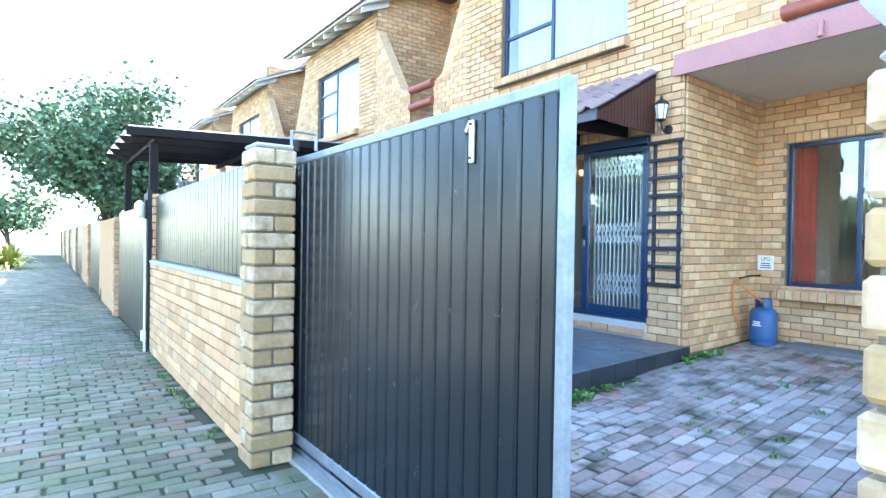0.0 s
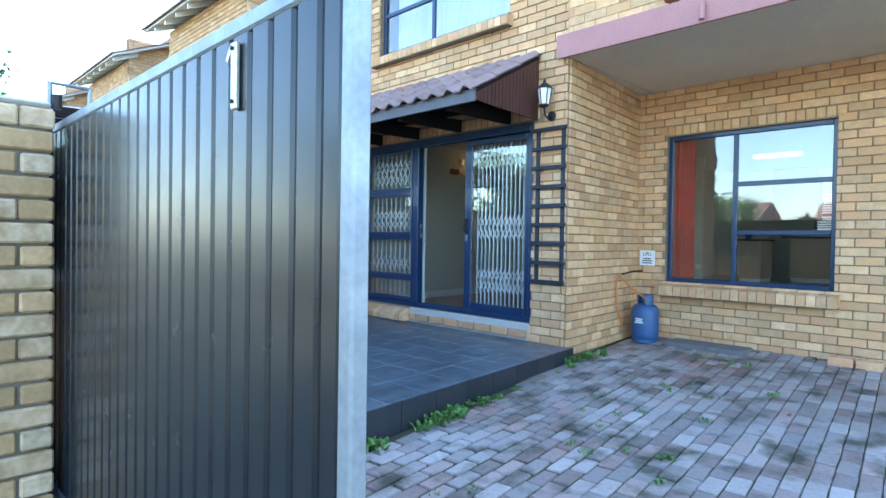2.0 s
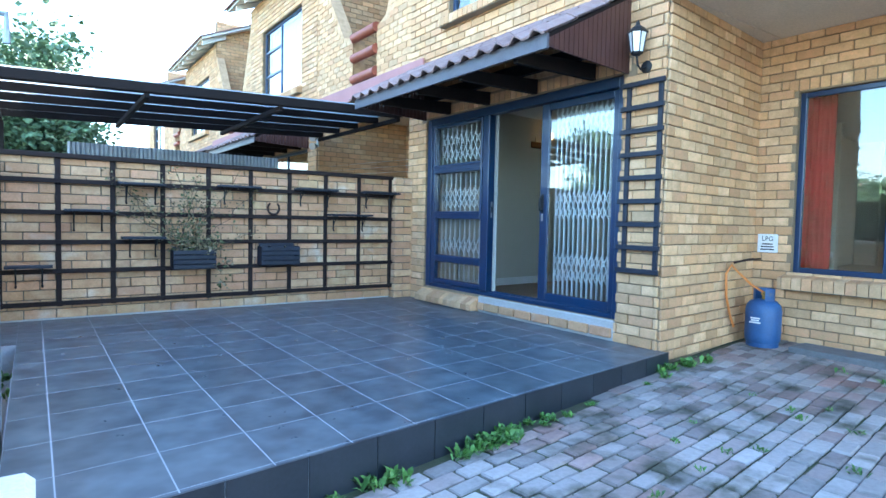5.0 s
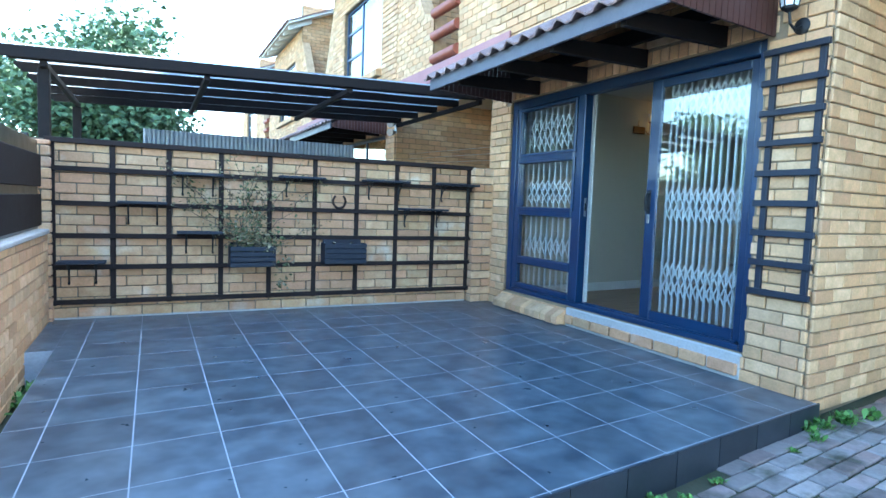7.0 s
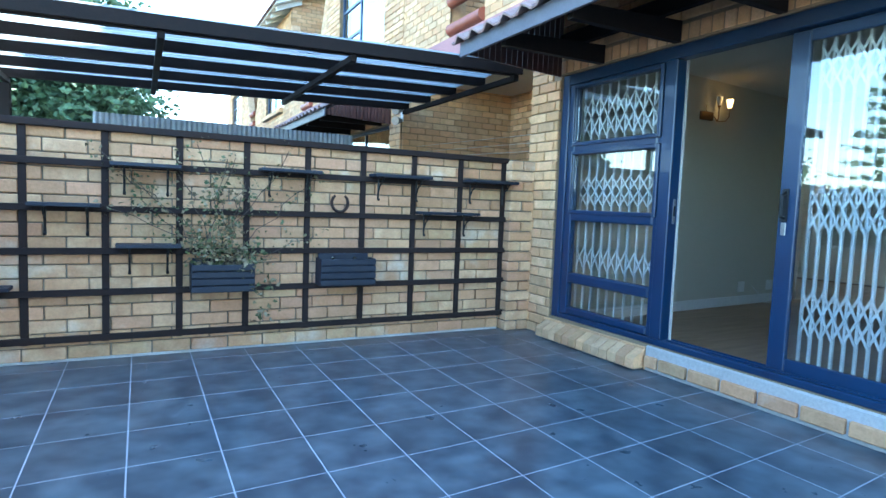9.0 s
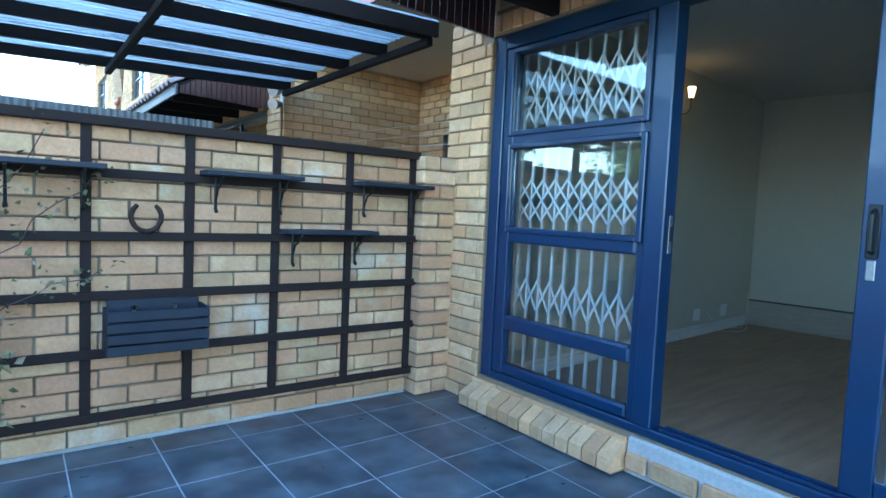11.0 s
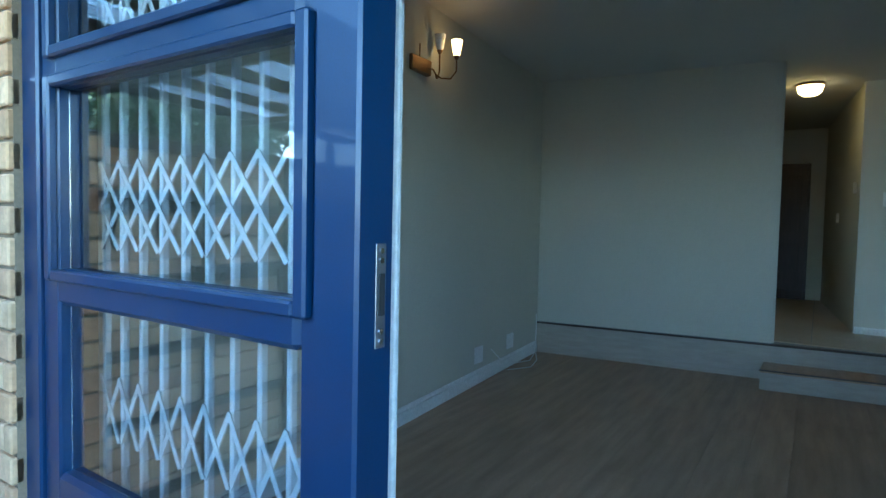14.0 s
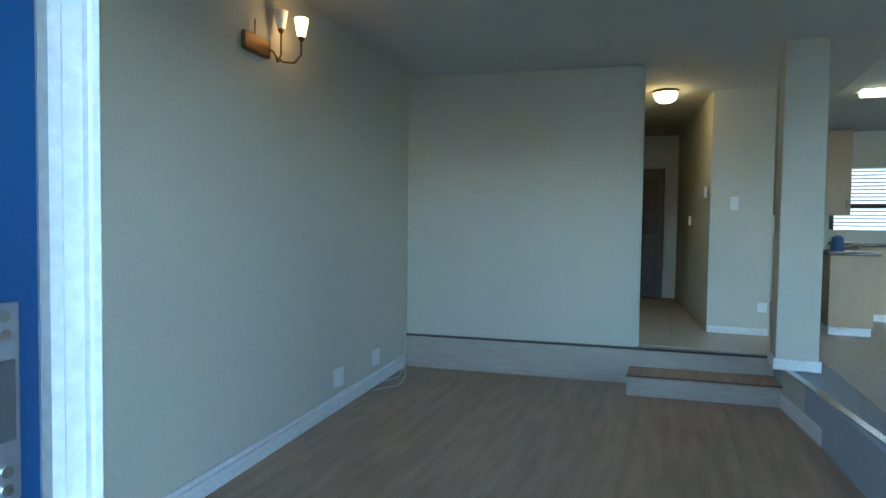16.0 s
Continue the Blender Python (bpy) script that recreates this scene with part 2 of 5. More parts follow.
M_CONCRETE = mat("weathered_concrete", (0.36, 0.35, 0.33), 0.9, second=(0.25, 0.24, 0.21), scale=4, bump=0.6, bump_scale=50)
M_MATGREY = mat("grey_slab", (0.16, 0.16, 0.16), 0.85, second=(0.11, 0.11, 0.11), scale=9, bump=0.5)
M_POLY = glass("ribbed_polycarbonate", (0.85, 0.90, 0.93))
M_POLY.node_tree.nodes["Principled BSDF"].inputs["Roughness"].default_value = 0.35
_pt = M_POLY.node_tree
_tl, _tp, _mx = _pt.nodes.new("ShaderNodeBsdfTranslucent"), _pt.nodes.new("ShaderNodeBsdfTransparent"), _pt.nodes.new("ShaderNodeMixShader")
_tl.inputs[0].default_value, _tp.inputs[0].default_value, _mx.inputs[0].default_value = (0.50, 0.52, 0.53, 1), (0.80, 0.83, 0.84, 1), 0.5
# noise streaks along x imitate the shading of the ribs, plus dirt
_pg, _pm, _pn, _pr = _pt.nodes.new("ShaderNodeNewGeometry"), _pt.nodes.new("ShaderNodeMapping"), _pt.nodes.new("ShaderNodeTexNoise"), _pt.nodes.new("ShaderNodeMapRange")
_pm.inputs["Scale"].default_value = (0.5, 26.0, 1.0)
_pn.inputs["Scale"].default_value = 1.6
_pr.inputs["From Min"].default_value, _pr.inputs["From Max"].default_value = 0.38, 0.62
_pr.inputs["To Min"].default_value, _pr.inputs["To Max"].default_value = 0.15, 0.72
_pt.links.new(_pg.outputs["Position"], _pm.inputs[0])
_pt.links.new(_pm.outputs[0], _pn.inputs["Vector"])
_pt.links.new(_pn.outputs[0], _pr.inputs["Value"])
_pt.links.new(_pr.outputs[0], _mx.inputs[0])
_pt.links.new(_tl.outputs[0], _mx.inputs[1])
_pt.links.new(_tp.outputs[0], _mx.inputs[2])
_pt.links.new(_mx.outputs[0], _pt.nodes["Material Output"].inputs[0])
M_ASBESTOS = mat("corrugated_sheet", (0.33, 0.36, 0.40), 0.6, 0.2, second=(0.22, 0.24, 0.27), scale=6, bump=0.1)
M_BRONZE = mat("antique_bronze", (0.20, 0.12, 0.06), 0.4, 0.9)


# ---- mesh helpers ----
class Shape:
    """Collects plain faces into one mesh."""

    def __init__(self):
        self.v, self.f = [], []

    def add(self, verts, faces):
        n = len(self.v)
        self.v += [tuple(p) for p in verts]
        self.f += [tuple(i + n for i in fc) for fc in faces]
        return self

    def box(self, lo, hi, c=0.0, m=None):
        lo, hi = [min(a, b) for a, b in zip(lo, hi)], [max(a, b) for a, b in zip(lo, hi)]
        mid = [(a + b) / 2 for a, b in zip(lo, hi)]
        half = [(b - a) / 2 for a, b in zip(lo, hi)]
        c = min(c, min(half) * 0.9)
        if c <= 0:
            vs = [Vector((mid[0] + sx * half[0], mid[1] + sy * half[1], mid[2] + sz * half[2])) for sx in (-1, 1) for sy in (-1, 1) for sz in (-1, 1)]
            fs = [(0, 1, 3, 2), (4, 6, 7, 5), (0, 4, 5, 1), (2, 3, 7, 6), (0, 2, 6, 4), (1, 5, 7, 3)]
        else:
            vs, key = [], {}
            S = [(sx, sy, sz) for sx in (-1, 1) for sy in (-1, 1) for sz in (-1, 1)]
            for s in S:
                for a in range(3):
                    key[s, a] = len(vs)
                    vs.append(Vector([mid[i] + s[i] * (half[i] - (0 if i == a else c)) for i in range(3)]))
            fs = []
            for a in range(3):
                o = [i for i in range(3) if i != a]
                for sg in (-1, 1):
                    q = []
                    for p, r in ((-1, -1), (1, -1), (1, 1), (-1, 1)):
                        s = [0, 0, 0]
                        s[a], s[o[0]], s[o[1]] = sg, p, r
                        q.append(key[tuple(s), a])
                    fs.append(tuple(q))
                for p in (-1, 1):
                    for r in (-1, 1):
                        s1, s2 = [0, 0, 0], [0, 0, 0]
                        s1[a], s1[o[0]], s1[o[1]] = -1, p, r
                        s2[a], s2[o[0]], s2[o[1]] = 1, p, r
                        s1, s2 = tuple(s1), tuple(s2)
                        fs.append((key[s1, o[0]], key[s2, o[0]], key[s2, o[1]], key[s1, o[1]]))
            fs += [tuple(key[s, a] for a in range(3)) for s in S]
            cen = Vector(mid)
            out = []
            for fc in fs:
                nrm = (vs[fc[1]] - vs[fc[0]]).cross(vs[fc[2]] - vs[fc[0]])
                out.append(fc if nrm.dot(sum((vs[i] for i in fc), Vector()) / len(fc) - cen) > 0 else fc[::-1])
            fs = out
        if m is not None:
            vs = [m @ p for p in vs]
        return self.add(vs, fs)

    def tube(self, pts, r, n=10, caps=True):
        pts = [Vector(p) for p in pts]
        rs = r if isinstance(r, (list, tuple)) else [r] * len(pts)
        vs, fs = [], []
        prev = None
        for i, p in enumerate(pts):
            d = (pts[min(i + 1, len(pts) - 1)] - pts[max(i - 1, 0)]).normalized()
            if prev is None:
                prev = d.orthogonal().normalized()
            u = (prev - d * prev.dot(d)).normalized()
            prev = u
            w = d.cross(u)
            vs += [p + (u * math.cos(k * math.tau / n) + w * math.sin(k * math.tau / n)) * rs[i] for k in range(n)]
        for i in range(len(pts) - 1):
            fs += [(i * n + k, i * n + (k + 1) % n, (i + 1) * n + (k + 1) % n, (i + 1) * n + k) for k in range(n)]
        if caps:
            fs += [tuple(range(n - 1, -1, -1)), tuple((len(pts) - 1) * n + k for k in range(n))]
        return self.add(vs, fs)

    def lathe(self, at, prof, n=24):
        vs = [Vector((at[0] + r * math.cos(k * math.tau / n), at[1] + r * math.sin(k * math.tau / n), at[2] + z)) for r, z in prof for k in range(n)]
        fs = [(i * n + k, i * n + (k + 1) % n, (i + 1) * n + (k + 1) % n, (i + 1) * n + k) for i in range(len(prof) - 1) for k in range(n)]
        fs += [tuple(range(n - 1, -1, -1)), tuple((len(prof) - 1) * n + k for k in range(n))]
        return self.add(vs, fs)

    def prism(self, poly, d):
        """A flat polygon of 3D points pushed along d."""
        poly = [Vector(p) for p in poly]
        n, d = len(poly), Vector(d)
        nrm = (poly[1] - poly[0]).cross(poly[2] - poly[0])
        if nrm.dot(d) > 0:
            poly = poly[::-1]
        return self.add(poly + [p + d for p in poly], [tuple(range(n)), tuple(range(2 * n - 1, n - 1, -1))] + [(i, i + n, (i + 1) % n + n, (i + 1) % n)[::-1] for i in range(n)])

    def mesh(self, name, smooth=False):
        me = bpy.data.meshes.new(name)
        me.from_pydata(self.v, [], self.f)
        if smooth:
            me.polygons.foreach_set("use_smooth", [True] * len(self.f))
            me.set_sharp_from_angle(angle=radians(40))
        me.update()
        return me


def part(name, shape, material, parent=None, label="", smooth=False):
    me = shape.mesh(name, smooth) if isinstance(shape, Shape) else shape
    if not me.materials:
        me.materials.append(material)
    ob = new(name, me)
    if parent:
        ob.parent = parent
    if label:
        tagged(ob, label)
    return ob


def thing(name, label, category, at=(0, 0, 0), group="", kind=""):
    ob = new(name)
    ob.location = at
    ob.empty_display_size = 0.1
    return tagged(ob, label, category, group, kind)


def keep(ob, parent):
    """Parent without moving."""
    ob.parent = parent
    ob.matrix_parent_inverse = Matrix.Translation(-parent.location)
    return ob


def cells(u0, u1, z0, z1, holes):
    us = sorted({u0, u1, *[min(max(h[i], u0), u1) for h in holes for i in (0, 1)]})
    zs = sorted({z0, z1, *[min(max(h[i], z0), z1) for h in holes for i in (2, 3)]})
    for a, b in zip(us, us[1:]):
        run = []
        for c, d in zip(zs, zs[1:]):
            um, zm = (a + b) / 2, (c + d) / 2
            if any(h[0] < um < h[1] and h[2] < zm < h[3] for h in holes):
                if run:
                    yield a, b, run[0], run[1]
                run = []
            else:
                run = [run[0], d] if run else [c, d]
        if run:
            yield a, b, run[0], run[1]


def wall(name, material, o, direction, length, z0, z1, thick, holes=(), label="", category="wall"):
    """A wall from o along direction (unit xy); its thickness lies to the left of the direction."""
    d = Vector((*direction, 0)).normalized()
    n = Vector((-d.y, d.x, 0))
    m = Matrix(((d.x, n.x, 0, o[0]), (d.y, n.y, 0, o[1]), (0, 0, 1, 0), (0, 0, 0, 1)))
    s = Shape()
    for a, b, c, e in cells(0, length, z0, z1, holes):
        s.box((a, 0, c), (b, thick, e), 0, m)
    return tagged(part(name, s, material), label, category, kind="structure"), m


def brick_rects(u0, u1, z0, z1, holes, course=0.0865, length=0.235, joint=0.010, shift=0.0, jit=0.0):
    rng = random.Random(int(u0 * 100 + z0 * 37 + u1 * 13))
    row, z = 0, z0
    while z < z1 - 0.02:
        top = min(z + course - joint, z1)
        u = u0 - (length / 2 if row % 2 else 0) - shift
        while u < u1:
            a, b = max(u, u0), min(u + length - joint, u1)
            if b - a > 0.03:
                segs = [(a, b)]
                for h in holes:
                    if h[2] < (z + top) / 2 < h[3]:
                        new_segs = []
                        for p, q in segs:
                            if q <= h[0] or p >= h[1]:
                                new_segs.append((p, q))
                            else:
                                if h[0] - p > 0.03:
                                    new_segs.append((p, h[0]))
                                if q - h[1] > 0.03:
                                    new_segs.append((h[1], q))
                        segs = new_segs
                for p, q in segs:
                    yield p, q, z, top, rng.uniform(-jit, jit)
            u += length
        z += course
        row += 1


BRICK_MESH = {}


def lay_bricks(parent, m, rects, singles, mat_one, mat_run, proud=0.016, deep=0.02, side=-1):
    """Bricks on a wall's face; those for which singles(u, z) holds are objects of their own, the rest one run. side -1: the face on the right of the direction."""
    rest = Shape()
    for p, q, a, b, j in rects:
        lo, hi = (-(q - p) / 2, -proud - j, -(b - a) / 2), ((q - p) / 2, deep, (b - a) / 2)
        if singles((p + q) / 2, (a + b) / 2):
            key = (round(q - p, 3), round(b - a, 3), mat_one.name, proud)
            if key not in BRICK_MESH:
                me = Shape().box((lo[0], -proud, lo[2]), hi, 0.005).mesh("brick")
                me.materials.append(mat_one)
                BRICK_MESH[key] = me
            ob = new("brick", BRICK_MESH[key])
            ob.parent = parent
            ob.matrix_basis = m @ Matrix.Translation(((p + q) / 2, -j, (a + b) / 2))
        else:
            rest.box((p, -proud - j, a), (q, deep, b), 0.004, m)
    if rest.f:
        tagged(part("brick_run", rest, mat_run, parent), kind="stuff")

# ---- setting: ground ----
def slope(x):
    return 0.10 + max(0.0, min(x, 7.2) - 1.0) * 0.028


g = Shape().box((-400, -400, -0.3), (400, 400, 0.02))
tagged(part("ground", g, M_GROUND), "bare sandy ground stretching to the horizon", "ground", kind="structure")
road = tagged(part("pavement", Shape().box((-9, -8, 0.0), (1.16, 70, 0.082)), M_SOIL), "brick-paved access lane with mossy joints", "pavement", kind="structure")
yard = Shape().prism([(1.16, -4, 0.0), (7.3, -4, 0.0), (7.3, -4, slope(7.2) - 0.012), (1.16, -4, slope(1.16) - 0.012)], (0, 7.2, 0))
yard = tagged(part("courtyard_paving", yard, M_SOIL), "clay brick paving in a small forecourt with weeds in the joints", "paving", kind="structure")

FACE = 5.38
# ---- setting: own house ----
DOOR = (0.40, 3.385, 0.53, 2.62)
UPWIN = (0.84, 3.05, 3.80, 5.30)
P = 6.85


def lintel(parent, m, u0, u1, z0, z1, one):
    s = Shape()
    u = u0
    while u < u1 - 0.02:
        s.box((u, -0.008, z0), (min(u + 0.078, u1), 0.02, z1), 0.004, m)
        u += 0.088
    tagged(part("soldier_course", s, one, parent), kind="stuff")


facade, fm = wall("wall_facade", M_MORTAR, (FACE, 6.5), (0, -1), 3.79, 0.15, 6.0, 0.22, [DOOR, UPWIN], "yellow face brick house front with flush joints")
lin = [(DOOR[0] - 0.1, DOOR[1] + 0.1, 2.63, 2.745)]
lay_bricks(facade, fm, list(brick_rects(0, 3.79, 0.345, 6.0, [DOOR, UPWIN] + lin)), lambda u, z: z < 3.2 and (u < 0.42 or u > 3.3), M_BRICK, M_BRICK_I)
lintel(facade, fm, DOOR[0] - 0.1, DOOR[1] + 0.1, 2.635, 2.74, M_BRICK_I)
sd_dir = Vector((1.82, 0.18, 0)).normalized()
side, sm = wall("wall_recess_side", M_MORTAR, (FACE + 0.012, 2.70), sd_dir.xy, 1.84, 0.1, 3.17, 0.2, [], "yellow face brick return wall beside the porch recess")
lay_bricks(side, sm, list(brick_rects(0, 1.84, 0.25, 3.17, [])), lambda u, z: z < 3.1, M_BRICK, M_BRICK_I)
KWIN = (0.38, 2.07, 0.93, 2.63)
back, bm_ = wall("wall_recess_back", M_MORTAR, (7.2, 2.9), (0, -1), 4.4, 0.1, 3.17, 0.22, [KWIN], "yellow face brick wall with kitchen window")
lay_bricks(back, bm_, list(brick_rects(0, 4.4, 0.25, 3.17, [KWIN, (0.3, 2.15, 2.64, 2.75)])), lambda u, z: u < 2.2 and z < 1.2, M_BRICK, M_BRICK_I)
lintel(back, bm_, 0.3, 2.15, 2.645, 2.745, M_BRICK_I)
# balcony slab over the recess
tagged(part("balcony_slab", Shape().box((FACE - 0.05, -3.5, 3.172), (7.42, 2.70, 3.39), 0.01).box((5.61, 2.701, 3.172), (7.42, 3.05, 3.39)), M_SOFFIT), "plastered concrete balcony slab over the recess", "slab", kind="structure")
tagged(part("slab_band", Shape().box((FACE - 0.08, -3.5, 3.165), (FACE - 0.052, 2.80, 3.39), 0.004), M_PINK), "dusty pink painted band on the slab edge", "trim", kind="structure")


def wing(y_wall, y_end, z0=3.39, parent=None):
    """Low brick wing with a raked top beside a balcony."""
    pts = [(FACE, y_wall, z0), (FACE, y_end, z0), (FACE, y_end, z0 + 0.75), (FACE, y_end + (y_wall - y_end) * 0.25, z0 + 0.85), (FACE, y_wall, z0 + 2.3)]
    ob = part("wing_wall", Shape().prism(pts, (0.2, 0, 0)), M_BRICK_I, parent)
    tagged(ob, "raked face brick wing wall beside a balcony", "wall", kind="structure")
    s = Shape()
    lo, hi = sorted((y_wall, y_end))
    for a, b, c, d, j in brick_rects(lo, hi, z0, z0 + 2.3, []):
        t = max(abs(a - y_wall), abs(b - y_wall)) / abs(y_end - y_wall)
        lim = z0 + 2.3 - t * (1.45 / 0.75) if t < 0.75 else z0 + 0.80
        if c < lim - 0.03:
            s.box((FACE - 0.008, a, c), (FACE + 0.02, b, min(d, lim)), 0)
    tagged(part("brick_run", s, M_BRICK_I, ob), kind="stuff")


def rail(y0, y1, z):
    tagged(part("balcony_rail", Shape().tube([(FACE - 0.02, y0, z), (FACE - 0.02, y1, z)], 0.07, 16), M_RAIL, smooth=True), "thick round oxide-red balcony rail", "rail", group="balcony rails")


def window_frame(name, label, m, hole, bars_u=(), bars_z=(), deep=0.05, back_y=0.05, mat_=M_NAVY, w=0.05, curtain=None):
    """A framed window in a wall's hole; m is the wall's matrix."""
    u0, u1, z0, z1 = hole
    top = tagged(new(name), label, "window", kind="structure")
    fr = Shape()
    for a, b, c, d in ((u0, u0 + w, z0, z1), (u1 - w, u1, z0, z1), (u0 + w, u1 - w, z0, z0 + w), (u0 + w, u1 - w, z1 - w, z1)):
        fr.box((a, back_y, c), (b, back_y + deep, d), 0.006, m)
    part("window_frame", fr, mat_, top)
    for u in bars_u:
        part("mullion", Shape().box((u - w / 2, back_y + 0.004, z0 + w), (u + w / 2, back_y + deep - 0.004, z1 - w), 0.005, m), mat_, top)
    for a, b, z in bars_z:
        part("transom", Shape().box((a, back_y + 0.002, z - w / 2), (b, back_y + deep - 0.002, z + w / 2), 0.005, m), mat_, top)
    ob = part("pane", Shape().box((u0 + w, back_y + deep / 2 - 0.003, z0 + w), (u1 - w, back_y + deep / 2 + 0.003, z1 - w), 0, m), M_GLASS, top)
    ob.visible_shadow = False
    return top


window_frame("window_kitchen", "navy aluminium window with three panes", bm_, KWIN, (1.12,), ((1.12, 2.02, 2.04), (1.12, 2.02, 1.51)))
window_frame("window_upper", "large navy aluminium upstairs window", fm, UPWIN, (1.80,), ((0.89, 1.80, 4.35),))


def curtain(label, x, y0, y1, z0, z1, mat_, folds=9, depth=0.03):
    n = folds * 6
    vs, fs = [], []
    for i in range(n + 1):
        y = y0 + (y1 - y0) * i / n
        xo = x + depth * math.sin(i / 6 * math.tau) + 0.3 * depth * math.sin(i * 0.9)
        vs += [(xo, y, z0), (xo * 1.0, y, z1), (xo + 0.004, y, z0), (xo + 0.004, y, z1)]
    for i in range(n):
        a, b = i * 4, i * 4 + 4
        fs += [(a, b, b + 1, a + 1), (a + 2, a + 3, b + 3, b + 2)]
    ob = part("curtain", Shape().add(vs, fs), mat_, smooth=True)
    return tagged(ob, label, "curtain")


curtain("red fabric curtain gathered beside the window", 7.48, 2.30, 2.55, 0.75, 2.75, M_RED, 5)
curtain("narrow red fabric curtain at the window", 7.48, 0.80, 0.90, 0.75, 2.75, M_RED, 2)
curtain("pale drawn curtain behind an upstairs window", FACE + 0.27, 3.5, 5.6, 3.75, 5.3, M_CURTAIN, 18)


def sill_bricks(name, label, x0, x1, y0, y1, z0, z1, drop=0.03, pitch=0.088):
    """A row of headers on edge, tipped outwards."""
    top = thing(name, label, "sill", ((x0 + x1) / 2, (y0 + y1) / 2, z0), kind="structure")
    y = y0
    keep(part("mortar_bed", Shape().prism([(x0 + 0.012, y0 + 0.004, z0 - 0.01), (x1, y0 + 0.004, z0 - 0.01), (x1, y0 + 0.004, z1 - 0.008), (x0 + 0.016, y0 + 0.004, z1 - drop - 0.010)], (0, y1 - y0 - 0.008, 0)), M_MORTAR_G), top)
    rng = random.Random(int(y0 * 10))
    while y < y1 - 0.02:
        w = min(pitch - 0.008, y1 - y)
        e = rng.uniform(0, 0.005)
        ob = part("brick", Shape().prism([(x0 - e, y, z0), (x1, y, z0), (x1, y, z1), (x0 + 0.012 - e, y, z1 - drop), (x0 - e, y, z1 - drop - 0.012)], (0, w, 0)), M_BRICK)
        keep(ob, top)
        y += pitch
    return top


sill_bricks("window_sill", "sloping yellow brick window sill", 7.06, 7.24, 0.78, 2.57, 0.78, 0.92)
sill_bricks("window_sill", "sloping yellow brick window sill", 5.26, 5.42, 3.40, 5.72, 3.66, 3.79)
sill_bricks("door_sill", "sloping header brick sill under the fixed door panel", 5.255, 5.42, 4.98, 6.14, 0.36, 0.522, 0.085)
ds = tagged(part("door_step", Shape().box((5.36, 3.12, 0.34), (5.5, 4.975, 0.525), 0.01), M_CEMENT), "cement bedded brick threshold below the sliding door", "step", kind="structure")
rng = random.Random(5)
y = 3.14
while y < 4.93:
    part("brick", Shape().box((5.335, y, 0.375), (5.40, min(y + 0.225, 4.96), 0.455), 0.006), M_OLD, ds)
    y += 0.245

# upper storey wings, rails, roof
wing(2.72, 1.72)
wing(6.5, 7.44)
for z in (3.50, 3.82, 4.13):
    rail(0.2, 1.74, z)
    rail(7.42, 8.15, z)


tagged(part("drain_spout", Shape().tube([(FACE - 0.02, 1.42, 3.36), (FACE - 0.10, 1.40, 3.30), (FACE - 0.14, 1.39, 3.17)], 0.022, 10), M_PINK, smooth=True), "pink painted drain spout on the slab edge", "spout")


def eave(name, label, y0, y1, x_front=4.95, z=5.98):
    """The house roof's street eave: boarding, rafters and gutter edge."""
    top = thing(name, label, "roof", ((x_front + 6.5) / 2, (y0 + y1) / 2, z), kind="structure")
    rise = 0.42
    deck = Shape().prism([(x_front, y0, z), (9.5, y0, z + rise * (9.5 - x_front)), (9.5, y0, z + rise * (9.5 - x_front) + 0.06), (x_front, y0, z + 0.06)], (0, y1 - y0, 0))
    keep(part("roof_deck", deck, M_WHITE), top)
    y = y0 + 0.2
    while y < y1:
        r = Shape().prism([(x_front + 0.05, y, z - 0.10), (5.6, y, z + rise * (5.6 - x_front) - 0.12), (5.6, y, z + rise * (5.6 - x_front) - 0.005), (x_front + 0.05, y, z + 0.015)], (0, 0.06, 0))
        keep(part("rafter", r, M_WHITE), top)
        y += 0.62
    cover = Shape()
    x = x_front - 0.06
    k = 0
    while x < 9.4:
        y = y0 - 0.05
        zz = z + 0.06 + rise * (x - x_front)
        while y < y1:
            cover.box((x, y, zz), (x + 0.33, y + 0.19, zz + 0.025), 0, Matrix.Translation((x, 0, zz)) @ Matrix.Rotation(-math.atan(rise), 4, "Y") @ Matrix.Translation((-x, 0, -zz)))
            y += 0.2
        x += 0.3
    cv = part("roof_tile_run", cover, M_ROOF_RUN)
    keep(tagged(cv, kind="stuff"), top)
    return top


M_ROOF_RUN = mat("roof_tile_run", rough=0.75, tints=[(0.22, 0.13, 0.11), (0.26, 0.16, 0.14), (0.19, 0.11, 0.10)], by="island", vary=0.15, bump=0.4)
eave("roof_eave", "tiled roof with white boarded eave and rafters", 2.4, 6.9)


